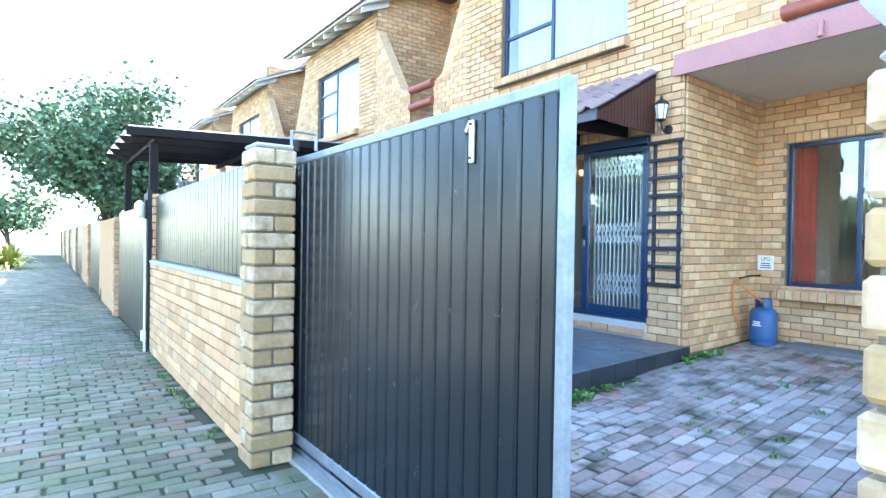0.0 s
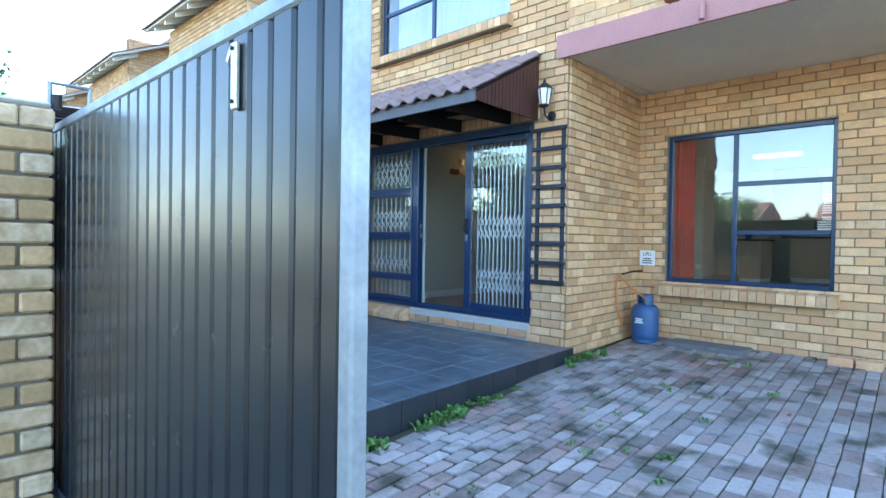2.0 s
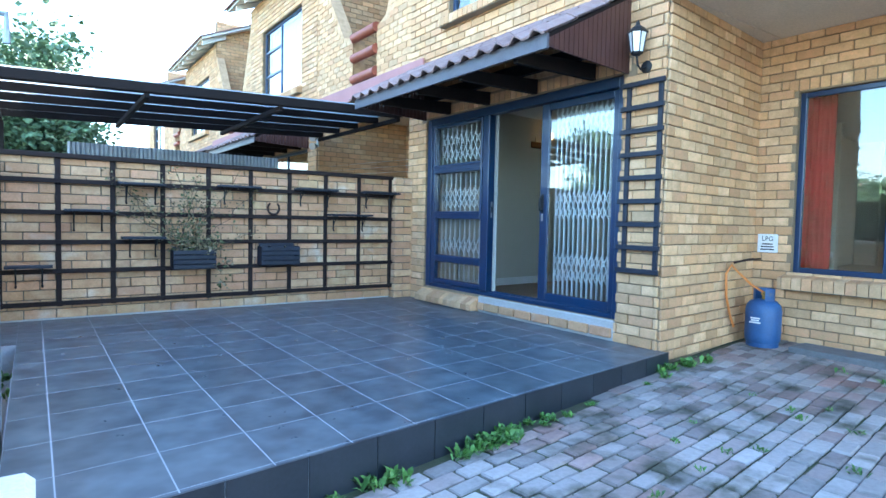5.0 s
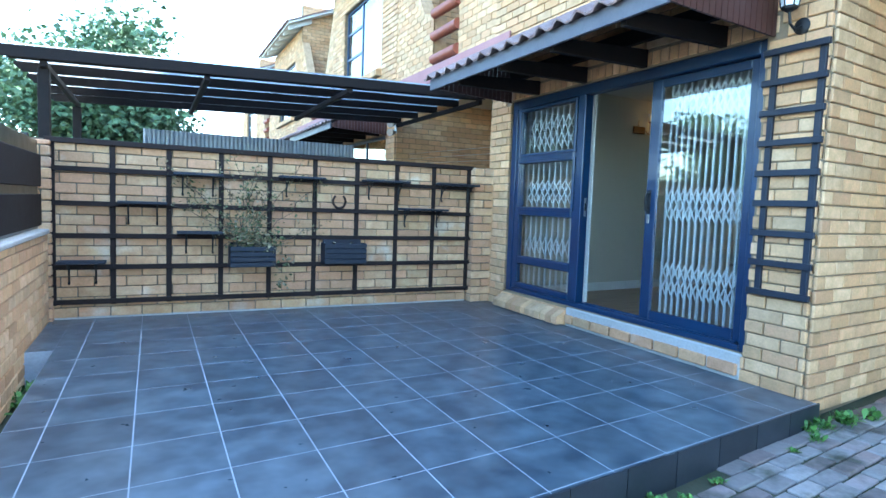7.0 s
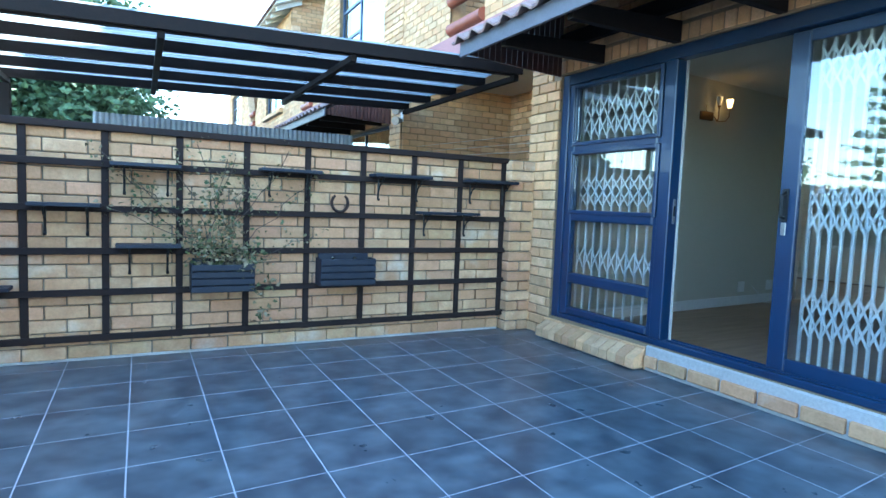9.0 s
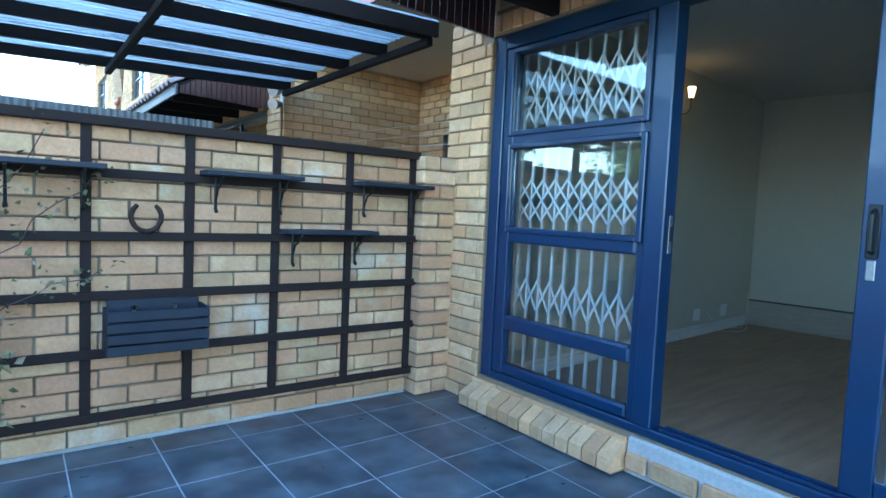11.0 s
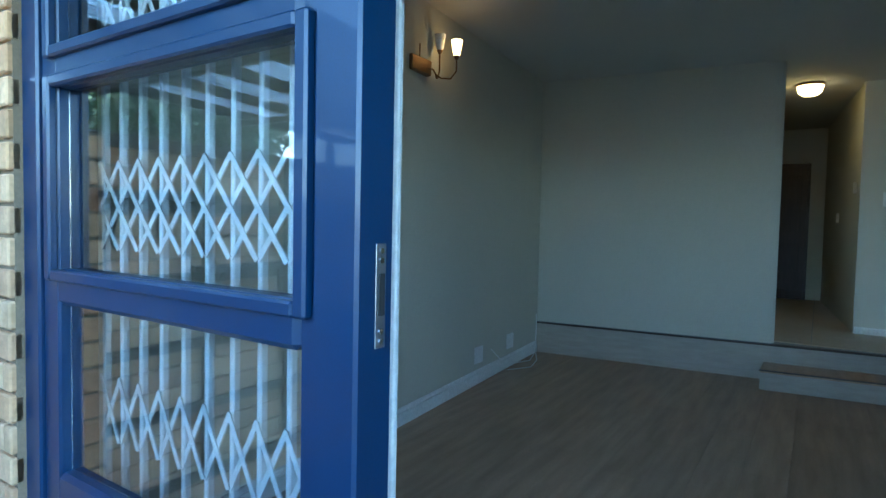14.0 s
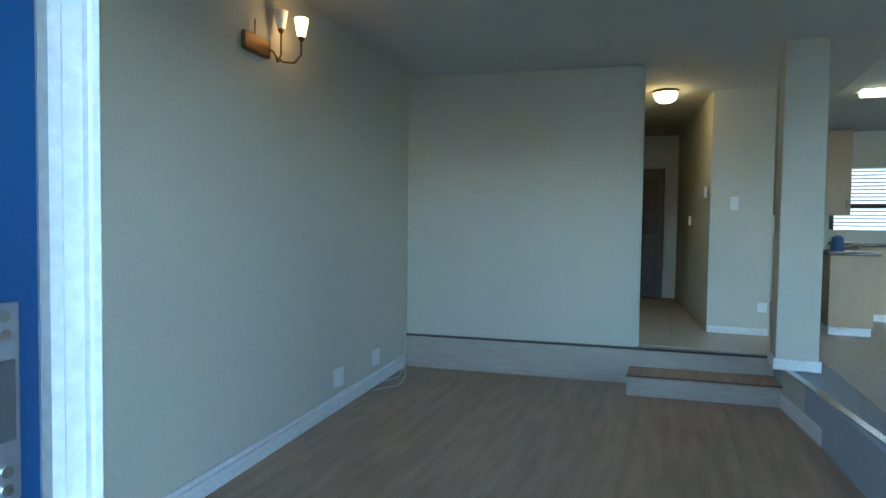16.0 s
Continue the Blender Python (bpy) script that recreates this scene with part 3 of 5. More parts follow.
def awning(y0, y1):
    """Lean-to canopy over a door: tiles, fascia, rafters and a boarded gable end."""
    x0, x1, zf, zb = 4.40, FACE - 0.02, 2.74, 3.26
    top = thing("door_canopy", "lean-to door canopy with brown clay tiles and boarded ends", "canopy", ((x0 + x1) / 2, (y0 + y1) / 2, 2.6))
    sl = (zb - zf) / (x1 - x0)
    keep(part("deck", Shape().prism([(x0, y0, zf - 0.03), (x1, y0, zb - 0.03), (x1, y0, zb), (x0, y0, zf)], (0, y1 - y0, 0)), M_DARKWOOD), top)
    keep(part("fascia", Shape().box((x0 - 0.025, y0 - 0.02, zf - 0.11), (x0, y1 + 0.02, zf + 0.005), 0.004), M_FASCIA, label="grey painted fascia board"), top)
    y = y0 + 0.35
    while y < y1 - 0.1:
        r = Shape().prism([(x0 + 0.03, y, zf - 0.13), (x1, y, zf - 0.12), (x1, y, zf + 0.02), (x0 + 0.03, y, zf - 0.03)], (0, 0.05, 0))
        keep(part("rafter", r, M_DARKWOOD), top)
        y += 0.72
    keep(part("wall_plate", Shape().box((x1 - 0.06, y0 + 0.05, zf + 0.08), (x1, y1 - 0.05, zf + 0.2), 0.004), M_DARKWOOD), top)
    for ye in (y0, y1 - 0.02):
        xx = x0 + 0.02
        while xx < x1 - 0.02:
            xb = min(xx + 0.047, x1)
            b = Shape().prism([(xx, ye, zf - 0.085 - 0.05 * (xx - x0)), (xb, ye, zf - 0.085 - 0.05 * (xb - x0)), (xb, ye, zf - 0.03 + sl * (xb - x0)), (xx, ye, zf - 0.03 + sl * (xx - x0))], (0, 0.02, 0))
            keep(part("board", b, M_BROWN), top)
            xx += 0.053
    # interlocking wave tiles
    nrow = 3
    step = (x1 - x0 + 0.10) / nrow
    w = 0.21
    prof = [(0, 0.0), (0.03, 0.004), (0.06, 0.028), (0.095, 0.045), (0.13, 0.028), (0.16, 0.006), (0.2, 0.0), (0.215, 0.012)]
    vs, fs = [], []
    L_ = step * 1.12
    for k, (px, pz) in enumerate(prof):
        for (lx, lz) in ((0, 0.0), (L_, 0.0)):
            vs += [(lx, px, pz + lz), (lx, px, pz + lz - 0.014)]
    n = len(prof)
    for k in range(n - 1):
        a, b = k * 4, k * 4 + 4
        fs += [(a, a + 2, b + 2, b), (a + 1, b + 1, b + 3, a + 3), (a, b, b + 1, a + 1), (a + 2, a + 3, b + 3, b + 2)]
    me = Shape().add(vs, fs).mesh("roof_tile", True)
    me.materials.append(M_ROOFTILE)
    ang = math.atan(sl)
    for r in range(nrow):
        yy = y0 - 0.03
        while yy < y1 - 0.05:
            ob = new("roof_tile", me)
            ob.parent = top
            ob.matrix_parent_inverse = Matrix.Translation(-top.location)
            xr = x0 - 0.07 + r * step
            ob.matrix_basis = Matrix.Translation((xr, yy, zf + 0.018 + 0.016 + sl * (xr - x0))) @ Matrix.Rotation(-ang + 0.02, 4, "Y")
            yy += w
    return top


awning(3.05, 6.10)

# ---- neighbouring houses of the row ----
for k in range(1, 4):
    dy = P * k
    nf, nm = wall("wall_neighbour_front", M_MORTAR, (FACE, 6.5 + dy), (0, -1), 3.79, 0.1, 6.0, 0.22, [DOOR, UPWIN], "yellow face brick front of the next house in the row")
    lay_bricks(nf, nm, list(brick_rects(0, 3.79, 0.3, 6.0, [DOOR, UPWIN])), lambda u, z: False, M_BRICK, M_BRICK_I)
    ns, nsm = wall("wall_neighbour_side", M_MORTAR, (FACE + 0.012, 2.70 + dy), (1, 0), 1.9, 0.1, 6.6, 0.2, [], "yellow face brick side wall of the next house")
    lay_bricks(ns, nsm, list(brick_rects(0, 1.9, 0.3, 6.6, [])), lambda u, z: False, M_BRICK, M_BRICK_I)
    sm_win = (0.55, 0.95, 1.55, 2.5)
    up_door = (0.25, 1.5, 3.5, 5.2)
    nb, nbm = wall("wall_neighbour_recess", M_MORTAR, (7.2, 2.72 + dy), (0, -1), 2.78, 0.1, 6.6, 0.22, [sm_win, up_door], "yellow face brick recessed wall of the next house")
    lay_bricks(nb, nbm, list(brick_rects(0, 2.78, 0.3, 6.6, [sm_win, up_door])), lambda u, z: False, M_BRICK, M_BRICK_I)
    window_frame("window_balcony", "navy framed balcony door with pale curtain", nbm, up_door, (0.85,))
    window_frame("window_small", "small dark window in the recess", nbm, sm_win)
    window_frame("window_neighbour_upper", "large navy aluminium upstairs window", nm, UPWIN, (1.80,), ((0.89, 1.80, 4.35), (0.89, 1.80, 4.85)))
    window_frame("door_neighbour", "dark glazed sliding door of the next house", nm, DOOR, (1.2, 2.2))
    curtain("pale drawn curtain behind an upstairs window", FACE + 0.27, 3.5 + dy, 5.6 + dy, 3.75, 5.3, M_CURTAIN, 18)
    curtain("pale curtain behind a balcony door", 7.48, 1.3 + dy, 2.4 + dy, 3.4, 5.2, M_CURTAIN, 10)
    tagged(part("balcony_slab", Shape().box((FACE - 0.05, -0.35 + dy, 3.17), (7.2, 2.69 + dy, 3.39), 0.01), M_SOFFIT), "plastered concrete balcony slab over the recess", "slab", kind="structure")
    tagged(part("slab_band", Shape().box((FACE - 0.08, -0.75 + dy, 3.165), (FACE - 0.052, 2.80 + dy, 3.39), 0.004), M_PINK), "dusty pink painted band on the slab edge", "trim", kind="structure")
    wing(2.72 + dy, 1.35 + dy)
    wing(6.5 + dy, 7.44 + dy)
    for z in (3.50, 3.82, 4.13):
        rail(7.42 + dy, 8.15 + dy, z)
    eave("roof_eave", "tiled roof with white boarded eave and rafters", 2.4 + dy, 6.9 + dy)
    awning(3.05 + dy, 6.10 + dy)
    sill_bricks("window_sill", "sloping yellow brick window sill", 5.26, 5.42, 3.40 + dy, 5.72 + dy, 3.66, 3.79, pitch=0.1)
# plain closing walls of the row's depth
tagged(part("house_body", Shape().box((13.9, -3.5, 0.0), (14.1, 32, 6.6)), M_MORTAR), "rear wall of the terrace", "wall", kind="structure")
tagged(part("house_end", Shape().box((7.43, -3.5, 0.0), (14.1, -3.3, 6.6)), M_MORTAR), "end wall of the terrace", "wall", kind="structure")
tagged(part("house_party_wall", Shape().box((5.62, 6.56, 0.05), (13.88, 6.75, 6.6)), M_MORTAR), "party wall between the houses", "wall", kind="structure")
tagged(part("upper_floor", Shape().box((5.61, -3.28, 3.42), (13.88, 6.5, 3.6)), M_CEIL), "upper floor slab", "floor", kind="structure")
tagged(part("roof_slab", Shape().box((6.3, -3.28, 6.62), (13.88, 32, 6.75)), M_ROOF_RUN), "flat rear roof", "roof", kind="structure")
wall("wall_upper_back", M_CEIL, (8.2, 32), (0, -1), 35, 3.6, 6.6, 0.1, [], "plain upstairs inner wall")

# ---- patio ----
patio = Shape().prism([(1.19, 2.12, 0.05), (5.40, 2.63, 0.05), (5.40, 6.50, 0.05), (1.19, 6.50, 0.05)], (0, 0, 0.2952))
patio = tagged(part("patio_floor", patio, M_GROUT), "raised patio of dark slate-look tiles with pale grout", "floor", kind="structure")


def front_edge(x):
    return 2.12 + (x - 1.19) * (0.51 / 4.21)


def clip(poly, region):
    """A convex polygon cut to a convex region given anticlockwise."""
    for (ax, ay), (bx, by) in zip(region, region[1:] + region[:1]):
        out = []
        for p, q in zip(poly, poly[1:] + poly[:1]):
            sp = (bx - ax) * (p[1] - ay) - (by - ay) * (p[0] - ax)
            sq = (bx - ax) * (q[1] - ay) - (by - ay) * (q[0] - ax)
            if sp >= 0:
                out.append(p)
            if sp * sq < 0:
                f_ = sp / (sp - sq)
                out.append((p[0] + (q[0] - p[0]) * f_, p[1] + (q[1] - p[1]) * f_))
        poly = out
        if len(poly) < 3:
            return []
    return poly


REGIONS = [[(1.192, 2.12), (5.395, 2.628), (5.395, 6.5), (1.192, 6.5)], [(1.015, 5.37), (1.190, 5.37), (1.190, 6.5), (1.015, 6.5)]]
part("patio_margin", Shape().box((1.012, 5.36, 0.1), (1.188, 6.5, 0.3452)), M_GROUT, patio)


def tile_row(k, x):
    """The joint lines fan out a little from the house's skewed front edge to the garden wall."""
    return 2.335 + 0.396 * k + (0.115 - 0.012 * k) * (x - 2.82)


for i in range(-3, 9):
    for k in range(-1, 11):
        xa, xb = 2.10 + i * 0.37 + 0.003, 2.10 + (i + 1) * 0.37 - 0.003
        quad = [(xa, tile_row(k, xa) + 0.003), (xb, tile_row(k, xb) + 0.003), (xb, tile_row(k + 1, xb) - 0.003), (xa, tile_row(k + 1, xa) - 0.003)]
        for reg in REGIONS:
            cut = clip(quad, reg)
            if len(cut) < 3 or max(p[0] for p in cut) - min(p[0] for p in cut) < 0.02 or max(p[1] for p in cut) - min(p[1] for p in cut) < 0.02:
                continue
            part("tile", Shape().prism([(p[0], p[1], 0.334) for p in cut], (0, 0, 0.012)), M_TILE, patio)
for i in range(12):
    xa, xb = 1.19 + i * 0.353, 1.19 + (i + 1) * 0.353 - 0.006
    part("edge_tile", Shape().prism([(xa, front_edge(xa) - 0.012, 0.06), (xb, front_edge(xb) - 0.012, 0.06), (xb, front_edge(xb) - 0.012, 0.345), (xa, front_edge(xa) - 0.012, 0.345)], (0, 0.011, 0)), M_EDGE, patio)

# ---- trellis wall, pillars and front fence ----
tw, tm = wall("wall_garden", M_MORTAR_G, (0.86, 6.53), (1, 0), 4.52, 0.1, 1.90, 0.22, [], "old yellow brick garden wall with uneven joints")
lay_bricks(tw, tm, list(brick_rects(0.18, 4.24, 0.36, 1.89, [], 0.0905, 0.25, 0.0085, 0.06, 0.008)), lambda u, z: True, M_OLD, M_OLD, 0.018)
part("cement_smear", Shape().box((0.18, -0.012, 0.335), (4.24, 0.0, 0.36), 0.004, tm), M_CEMENT, tw)


def pillar(label, x0, y0, x1, y1, z0, z1, course, rough=0.0, seed=1, cap=None, mat_=None, joint=0.011):
    top = thing("brick_pillar", label, "pillar", ((x0 + x1) / 2, (y0 + y1) / 2, z0))
    keep(part("mortar_core", Shape().box((x0 + 0.018, y0 + 0.018, z0 - 0.1), (x1 - 0.018, y1 - 0.018, z1 - 0.004)), M_MORTAR_G), top)
    rg = random.Random(seed)
    z, k = z0, 0
    while z < z1 - 0.03:
        t = min(z + course - joint, z1)
        mx, my = (x0 + x1) / 2, (y0 + y1) / 2
        spans = [((x0, y0), (mx - 0.005, y1)), ((mx + 0.005, y0), (x1, y1))] if k % 2 == 0 else [((x0, y0), (x1, my - 0.005)), ((x0, my + 0.005), (x1, y1))]
        for a, b in spans:
            j = [rg.uniform(-0.004 - rough, 0.004) for _ in range(4)]
            keep(part("brick", Shape().box((a[0] + j[0], a[1] + j[1], z), (b[0] + j[2] * 0.5, b[1] + j[3] * 0.5, t), 0.007 + rough), mat_ or M_OLD), top)
        z += course
        k += 1
    if cap:
        keep(part("cement_cap", Shape().box((x0 + 0.01, y0 + 0.01, z1 - 0.005), (x1 - 0.01, y1 - 0.01, z1 + 0.02), 0.012), M_CEMENT), top)
    return top


pillar("square yellow brick gate pillar with rough joints", 0.853, 2.445, 1.10, 2.685, 0.09, 1.92, 0.0963, 0.002, 3, True, M_PILLAR, 0.013)
pillar("rough yellow brick gate pillar carrying a round lamp", 0.86, -0.75, 1.12, -0.468, 0.09, 1.66, 0.098, 0.003, 4, True, M_PILLAR, 0.013)
pillar("yellow brick pier at the end of the garden wall", 5.115, 6.40, 5.375, 6.64, 0.345, 1.905, 0.0917, 0.0, 5)
pillar("yellow brick pier at the lane end of the garden wall", 0.905, 6.42, 1.05, 6.66, 0.1, 1.88, 0.0917, 0.0, 6)

fw, fwm = wall("wall_fence", M_MORTAR, (0.90, 6.42), (0, -1), 3.735, 0.05, 1.10, 0.11, [], "low yellow brick front wall along the lane")
lay_bricks(fw, fwm, list(brick_rects(0, 3.735, 0.1, 1.10, [])), lambda u, z: True, M_BRICK, M_BRICK_I)
lay_bricks(fw, Matrix.Translation((1.01, 2.685, 0)) @ Matrix.Rotation(radians(90), 4, "Z"), list(brick_rects(0, 3.735, 0.1, 1.10, [])), lambda u, z: False, M_BRICK, M_BRICK_I)
tagged(part("fence_coping", Shape().box((0.875, 2.69, 1.10), (1.04, 6.42, 1.14), 0.008), M_CEMENT), "pale cement coping on the low wall", "coping", kind="structure")
pan = thing("fence_panel", "dark bronze ribbed steel fence panel on the low wall", "fence", (0.95, 4.6, 1.15))
M_PANEL = mat("bronze_sheet", (0.055, 0.05, 0.035), 0.3, 0.5, second=(0.075, 0.068, 0.045), scale=2, bump=0.05, bump_scale=20)
y = 2.76
while y < 6.36:
    keep(part("slat", Shape().box((0.935, y, 1.15), (0.952, min(y + 0.098, 6.38), 1.86), 0.004), M_PANEL), pan)
    y += 0.105
keep(part("backing", Shape().box((0.953, 2.73, 1.145), (0.965, 6.40, 1.87), 0.002), M_PANEL), pan)
keep(part("post", Shape().box((0.93, 2.70, 1.14), (0.975, 2.745, 1.90), 0.004), M_IRON), pan)
keep(part("post", Shape().box((0.855, 6.43, 0.10), (0.90, 6.50, 1.93), 0.004), M_IRON), pan)
for z in (1.30, 1.62):
    keep(part("board", Shape().box((0.966, 2.76, z - 0.13), (0.99, 6.40, z + 0.13), 0.005), M_DARKWOOD, label="dark stained timber board"), pan)

# sliding gate
gate = thing("sliding_gate", "black ribbed steel sliding gate in a galvanised frame, half open", "gate", (1.165, 1.85, 0.16))
GY0, GY1, GZ0, GZ1 = 0.362, 3.35, 0.17, 1.885
keep(part("stile", Shape().box((1.137, GY0, GZ0), (1.177, GY0 + 0.043, GZ1), 0.006), M_GALV), gate)
keep(part("stile", Shape().box((1.137, GY1 - 0.06, GZ0), (1.177, GY1, GZ1), 0.006), M_GALV), gate)
keep(part("top_rail", Shape().box((1.139, GY0 + 0.044, GZ1 - 0.042), (1.175, GY1 - 0.061, GZ1), 0.006), M_GALV), gate)
keep(part("bottom_rail", Shape().box((1.139, GY0 + 0.044, GZ0), (1.175, GY1 - 0.061, GZ0 + 0.065), 0.006), M_GALV), gate)
y = 0.3875
while y < GY1 - 0.07:
    b = min(y + 0.086, GY1 - 0.062)
    y = max(y, GY0 + 0.045)
    s = Shape().prism([(1.152, y, GZ0 + 0.066), (1.152, y + 0.006, GZ0 + 0.066), (1.144, y + 0.012, GZ0 + 0.066), (1.144, b - 0.006, GZ0 + 0.066), (1.152, b, GZ0 + 0.066), (1.158, b, GZ0 + 0.066), (1.158, y, GZ0 + 0.066)], (0, 0, GZ1 - GZ0 - 0.109))
    keep(part("rib_panel", s, M_BLACKGATE), gate)
    y = b + 0.0085
# matt black here paints in the shade deep in the rib grooves
keep(part("backing_sheet", Shape().box((1.160, GY0 + 0.046, GZ0 + 0.07), (1.166, GY1 - 0.066, GZ1 - 0.046)), M_BLACK), gate)
num = Shape().box((1.130, 0.806, 1.672), (1.142, 0.832, 1.825), 0.003).prism([(1.130, 0.8325, 1.825), (1.130, 0.8325, 1.803), (1.130, 0.847, 1.782), (1.130, 0.855, 1.792)], (0.012, 0, 0))
M_PALEBRASS = mat("pale_brass", (0.60, 0.56, 0.46), 0.4, 0.7)
number = keep(part("house_number", num, M_PALEBRASS, label="pale brass house number 1"), gate)
for z in (1.69, 1.81):
    part("screw", Shape().tube([(1.124, 0.819, z), (1.1299, 0.819, z)], 0.005, 8), M_BLACK, number)
trk = thing("gate_track", "steel gate rail set in a concrete strip", "track", (1.165, 1.8, 0.08), kind="structure")
keep(part("concrete_strip", Shape().box((1.08, -0.47, 0.0), (1.186, 5.3, 0.108), 0.01), M_CONCRETE), trk)
keep(part("rail", Shape().box((1.155, -0.4, 0.108), (1.175, 5.2, 0.135), 0.004), M_GALV), trk)
gg = thing("gate_guide", "galvanised guide bracket with rollers on the pillar", "bracket", (1.12, 2.6, 1.90))
keep(part("bracket", Shape().tube([(1.09, 2.5, 1.78), (1.09, 2.5, 2.03), (1.24, 2.5, 2.03), (1.24, 2.5, 1.93)], 0.012, 8), M_GALV), gg)
keep(part("roller", Shape().tube([(1.112, 2.5, 1.92), (1.112, 2.5, 1.98)], 0.024, 14), M_IRON, smooth=True), gg)
gm = thing("gate_motor", "white gate motor housing on a dark base", "motor", (1.30, 2.0, 0.13))
keep(part("cover", Shape().box((1.19, 1.72, 0.22), (1.305, 2.02, 0.60), 0.025), M_WHITE), gm)
keep(part("base", Shape().box((1.19, 1.70, 0.09), (1.37, 2.07, 0.22), 0.01), M_IRON), gm)

# pillar globe lamp
gl = thing("globe_lamp", "white opal globe lamp on top of the gate pillar", "lamp", (0.99, -0.597, 1.68))
keep(part("base", Shape().lathe((0.99, -0.597, 1.675), [(0.07, 0), (0.07, 0.02), (0.05, 0.05)]), M_WHITE, smooth=True), gl)
keep(part("globe", Shape().lathe((0.99, -0.597, 1.69), [(0.05, 0), (0.13, 0.03), (0.175, 0.09), (0.195, 0.18), (0.175, 0.27), (0.13, 0.33), (0.05, 0.37), (0.005, 0.375)], 32), M_FROST, smooth=True), gl)

# intercom lamp and pipe at the neighbour's pier
il = thing("bulkhead_light", "cream bulkhead light with black back plate on the pier", "lamp", (0.85, 6.5, 1.60))
keep(part("back_plate", Shape().box((0.83, 6.43, 1.60), (0.853, 6.59, 1.82), 0.01), M_IRON), il)
keep(part("diffuser", Shape().box((0.735, 6.44, 1.61), (0.829, 6.58, 1.81), 0.035), M_FROST), il)
cp = thing("conduit_pipe", "white plastic conduit pipe down the pier", "pipe", (0.84, 6.46, 0.1))
keep(part("pipe", Shape().tube([(0.838, 6.46, 0.1), (0.838, 6.46, 1.6)], 0.014, 10), M_WHITE, smooth=True), cp)
keep(part("junction_box", Shape().box((0.80, 6.42, 0.22), (0.85, 6.50, 0.34), 0.008), M_WHITE), cp)

# neighbours' lane fences
for k in range(0, 6):
    y0 = 6.85 + k * 6.8
    fn = thing("lane_fence", "tall dark metal gate panel of a neighbouring forecourt", "fence", (0.95, y0 + 1.6, 0.1), group="lane fences")
    y = y0
    while y < y0 + 3.0:
        keep(part("slat", Shape().box((0.90, y, 0.12), (0.92, y + 0.14, 1.78), 0.004), M_PANEL), fn)
        y += 0.15
    keep(part("backing", Shape().box((0.921, y0, 0.12), (0.93, y0 + 3.05, 1.78)), M_PANEL), fn)
    pillar("yellow brick gate pillar of a neighbouring forecourt", 0.84, y0 + 3.15, 1.10, y0 + 3.40, 0.09, 1.75, 0.0963, 0.0, 10 + k)
    lw = tagged(part("lane_wall", Shape().box((0.88, y0 + 3.42, 0.05), (1.02, y0 + 6.6, 1.72)), M_BRICK), "yellow brick lane wall further along", "wall", kind="structure")

# pergola of the neighbouring carport
pg = thing("pergola", "dark timber carport pergola with ribbed clear roof sheets", "pergola", (3.0, 8.0, 2.7))
def pz(x):
    return 2.60 + (x - 0.8) * 0.035


keep(part("fascia", Shape().prism([(0.66, 6.645, pz(0.66) - 0.03), (5.355, 6.645, pz(5.355) - 0.03), (5.355, 6.645, pz(5.355) + 0.066), (0.66, 6.645, pz(0.66) + 0.066)], (0, 0.03, 0)), M_DARKWOOD), pg)
for yy in (6.72, 7.32, 7.95, 8.6, 9.25):
    keep(part("beam", Shape().prism([(0.66, yy, pz(0.66) + 0.03), (0.72, yy, pz(0.72) - 0.03), (5.355, yy, pz(5.355) - 0.03), (5.355, yy, pz(5.355) + 0.055), (0.66, yy, pz(0.66) + 0.055)], (0, 0.05, 0)), M_DARKWOOD), pg)
for xx in (0.95, 2.26, 3.68, 5.29):
    keep(part("cross_beam", Shape().box((xx, 6.69, pz(xx) - 0.085), (xx + 0.05, 9.33, pz(xx) - 0.032), 0.004), M_DARKWOOD), pg)
for xx, yy in ((0.92, 6.76), (0.92, 9.24)):
    keep(part("post", Shape().box((xx, yy, 0.1), (xx + 0.09, yy + 0.09, pz(xx) - 0.086), 0.006), M_DARKWOOD), pg)
vs, fs = [], []
n = 150
for i in range(n + 1):
    yy = 6.66 + 2.72 * i / n
    zo = 0.012 * math.cos(i / n * 36 * math.tau)
    for xx in (0.68, 5.36):
        vs += [(xx, yy, pz(xx) + 0.070 + zo), (xx, yy, pz(xx) + 0.073 + zo)]
for i in range(n):
    a, b = i * 4, i * 4 + 4
    fs += [(a, b, b + 2, a + 2), (a + 1, a + 3, b + 3, b + 1)]
keep(part("roof_sheet", Shape().add(vs, fs), M_POLY, label="clear ribbed polycarbonate sheet", smooth=True), pg)

# far boundary of corrugated sheet beyond the neighbour's yard
vs, fs = [], []
n = 265
for i in range(n + 1):
    xx = 1.7 + 2.95 * i / n
    yo = 0.012 * math.cos(i / n * 53 * math.tau)
    vs += [(xx, 9.46 + yo, 0.0), (xx, 9.46 + yo, 2.34), (xx, 9.465 + yo, 0.0), (xx, 9.465 + yo, 2.34)]
for i in range(n):
    a, b = i * 4, i * 4 + 4
    fs += [(a, b, b + 1, a + 1), (a + 2, a + 3, b + 3, b + 2)]
tagged(part("corrugated_fence", Shape().add(vs, fs), M_ASBESTOS, smooth=True), "grey corrugated sheet screen between yards", "fence")

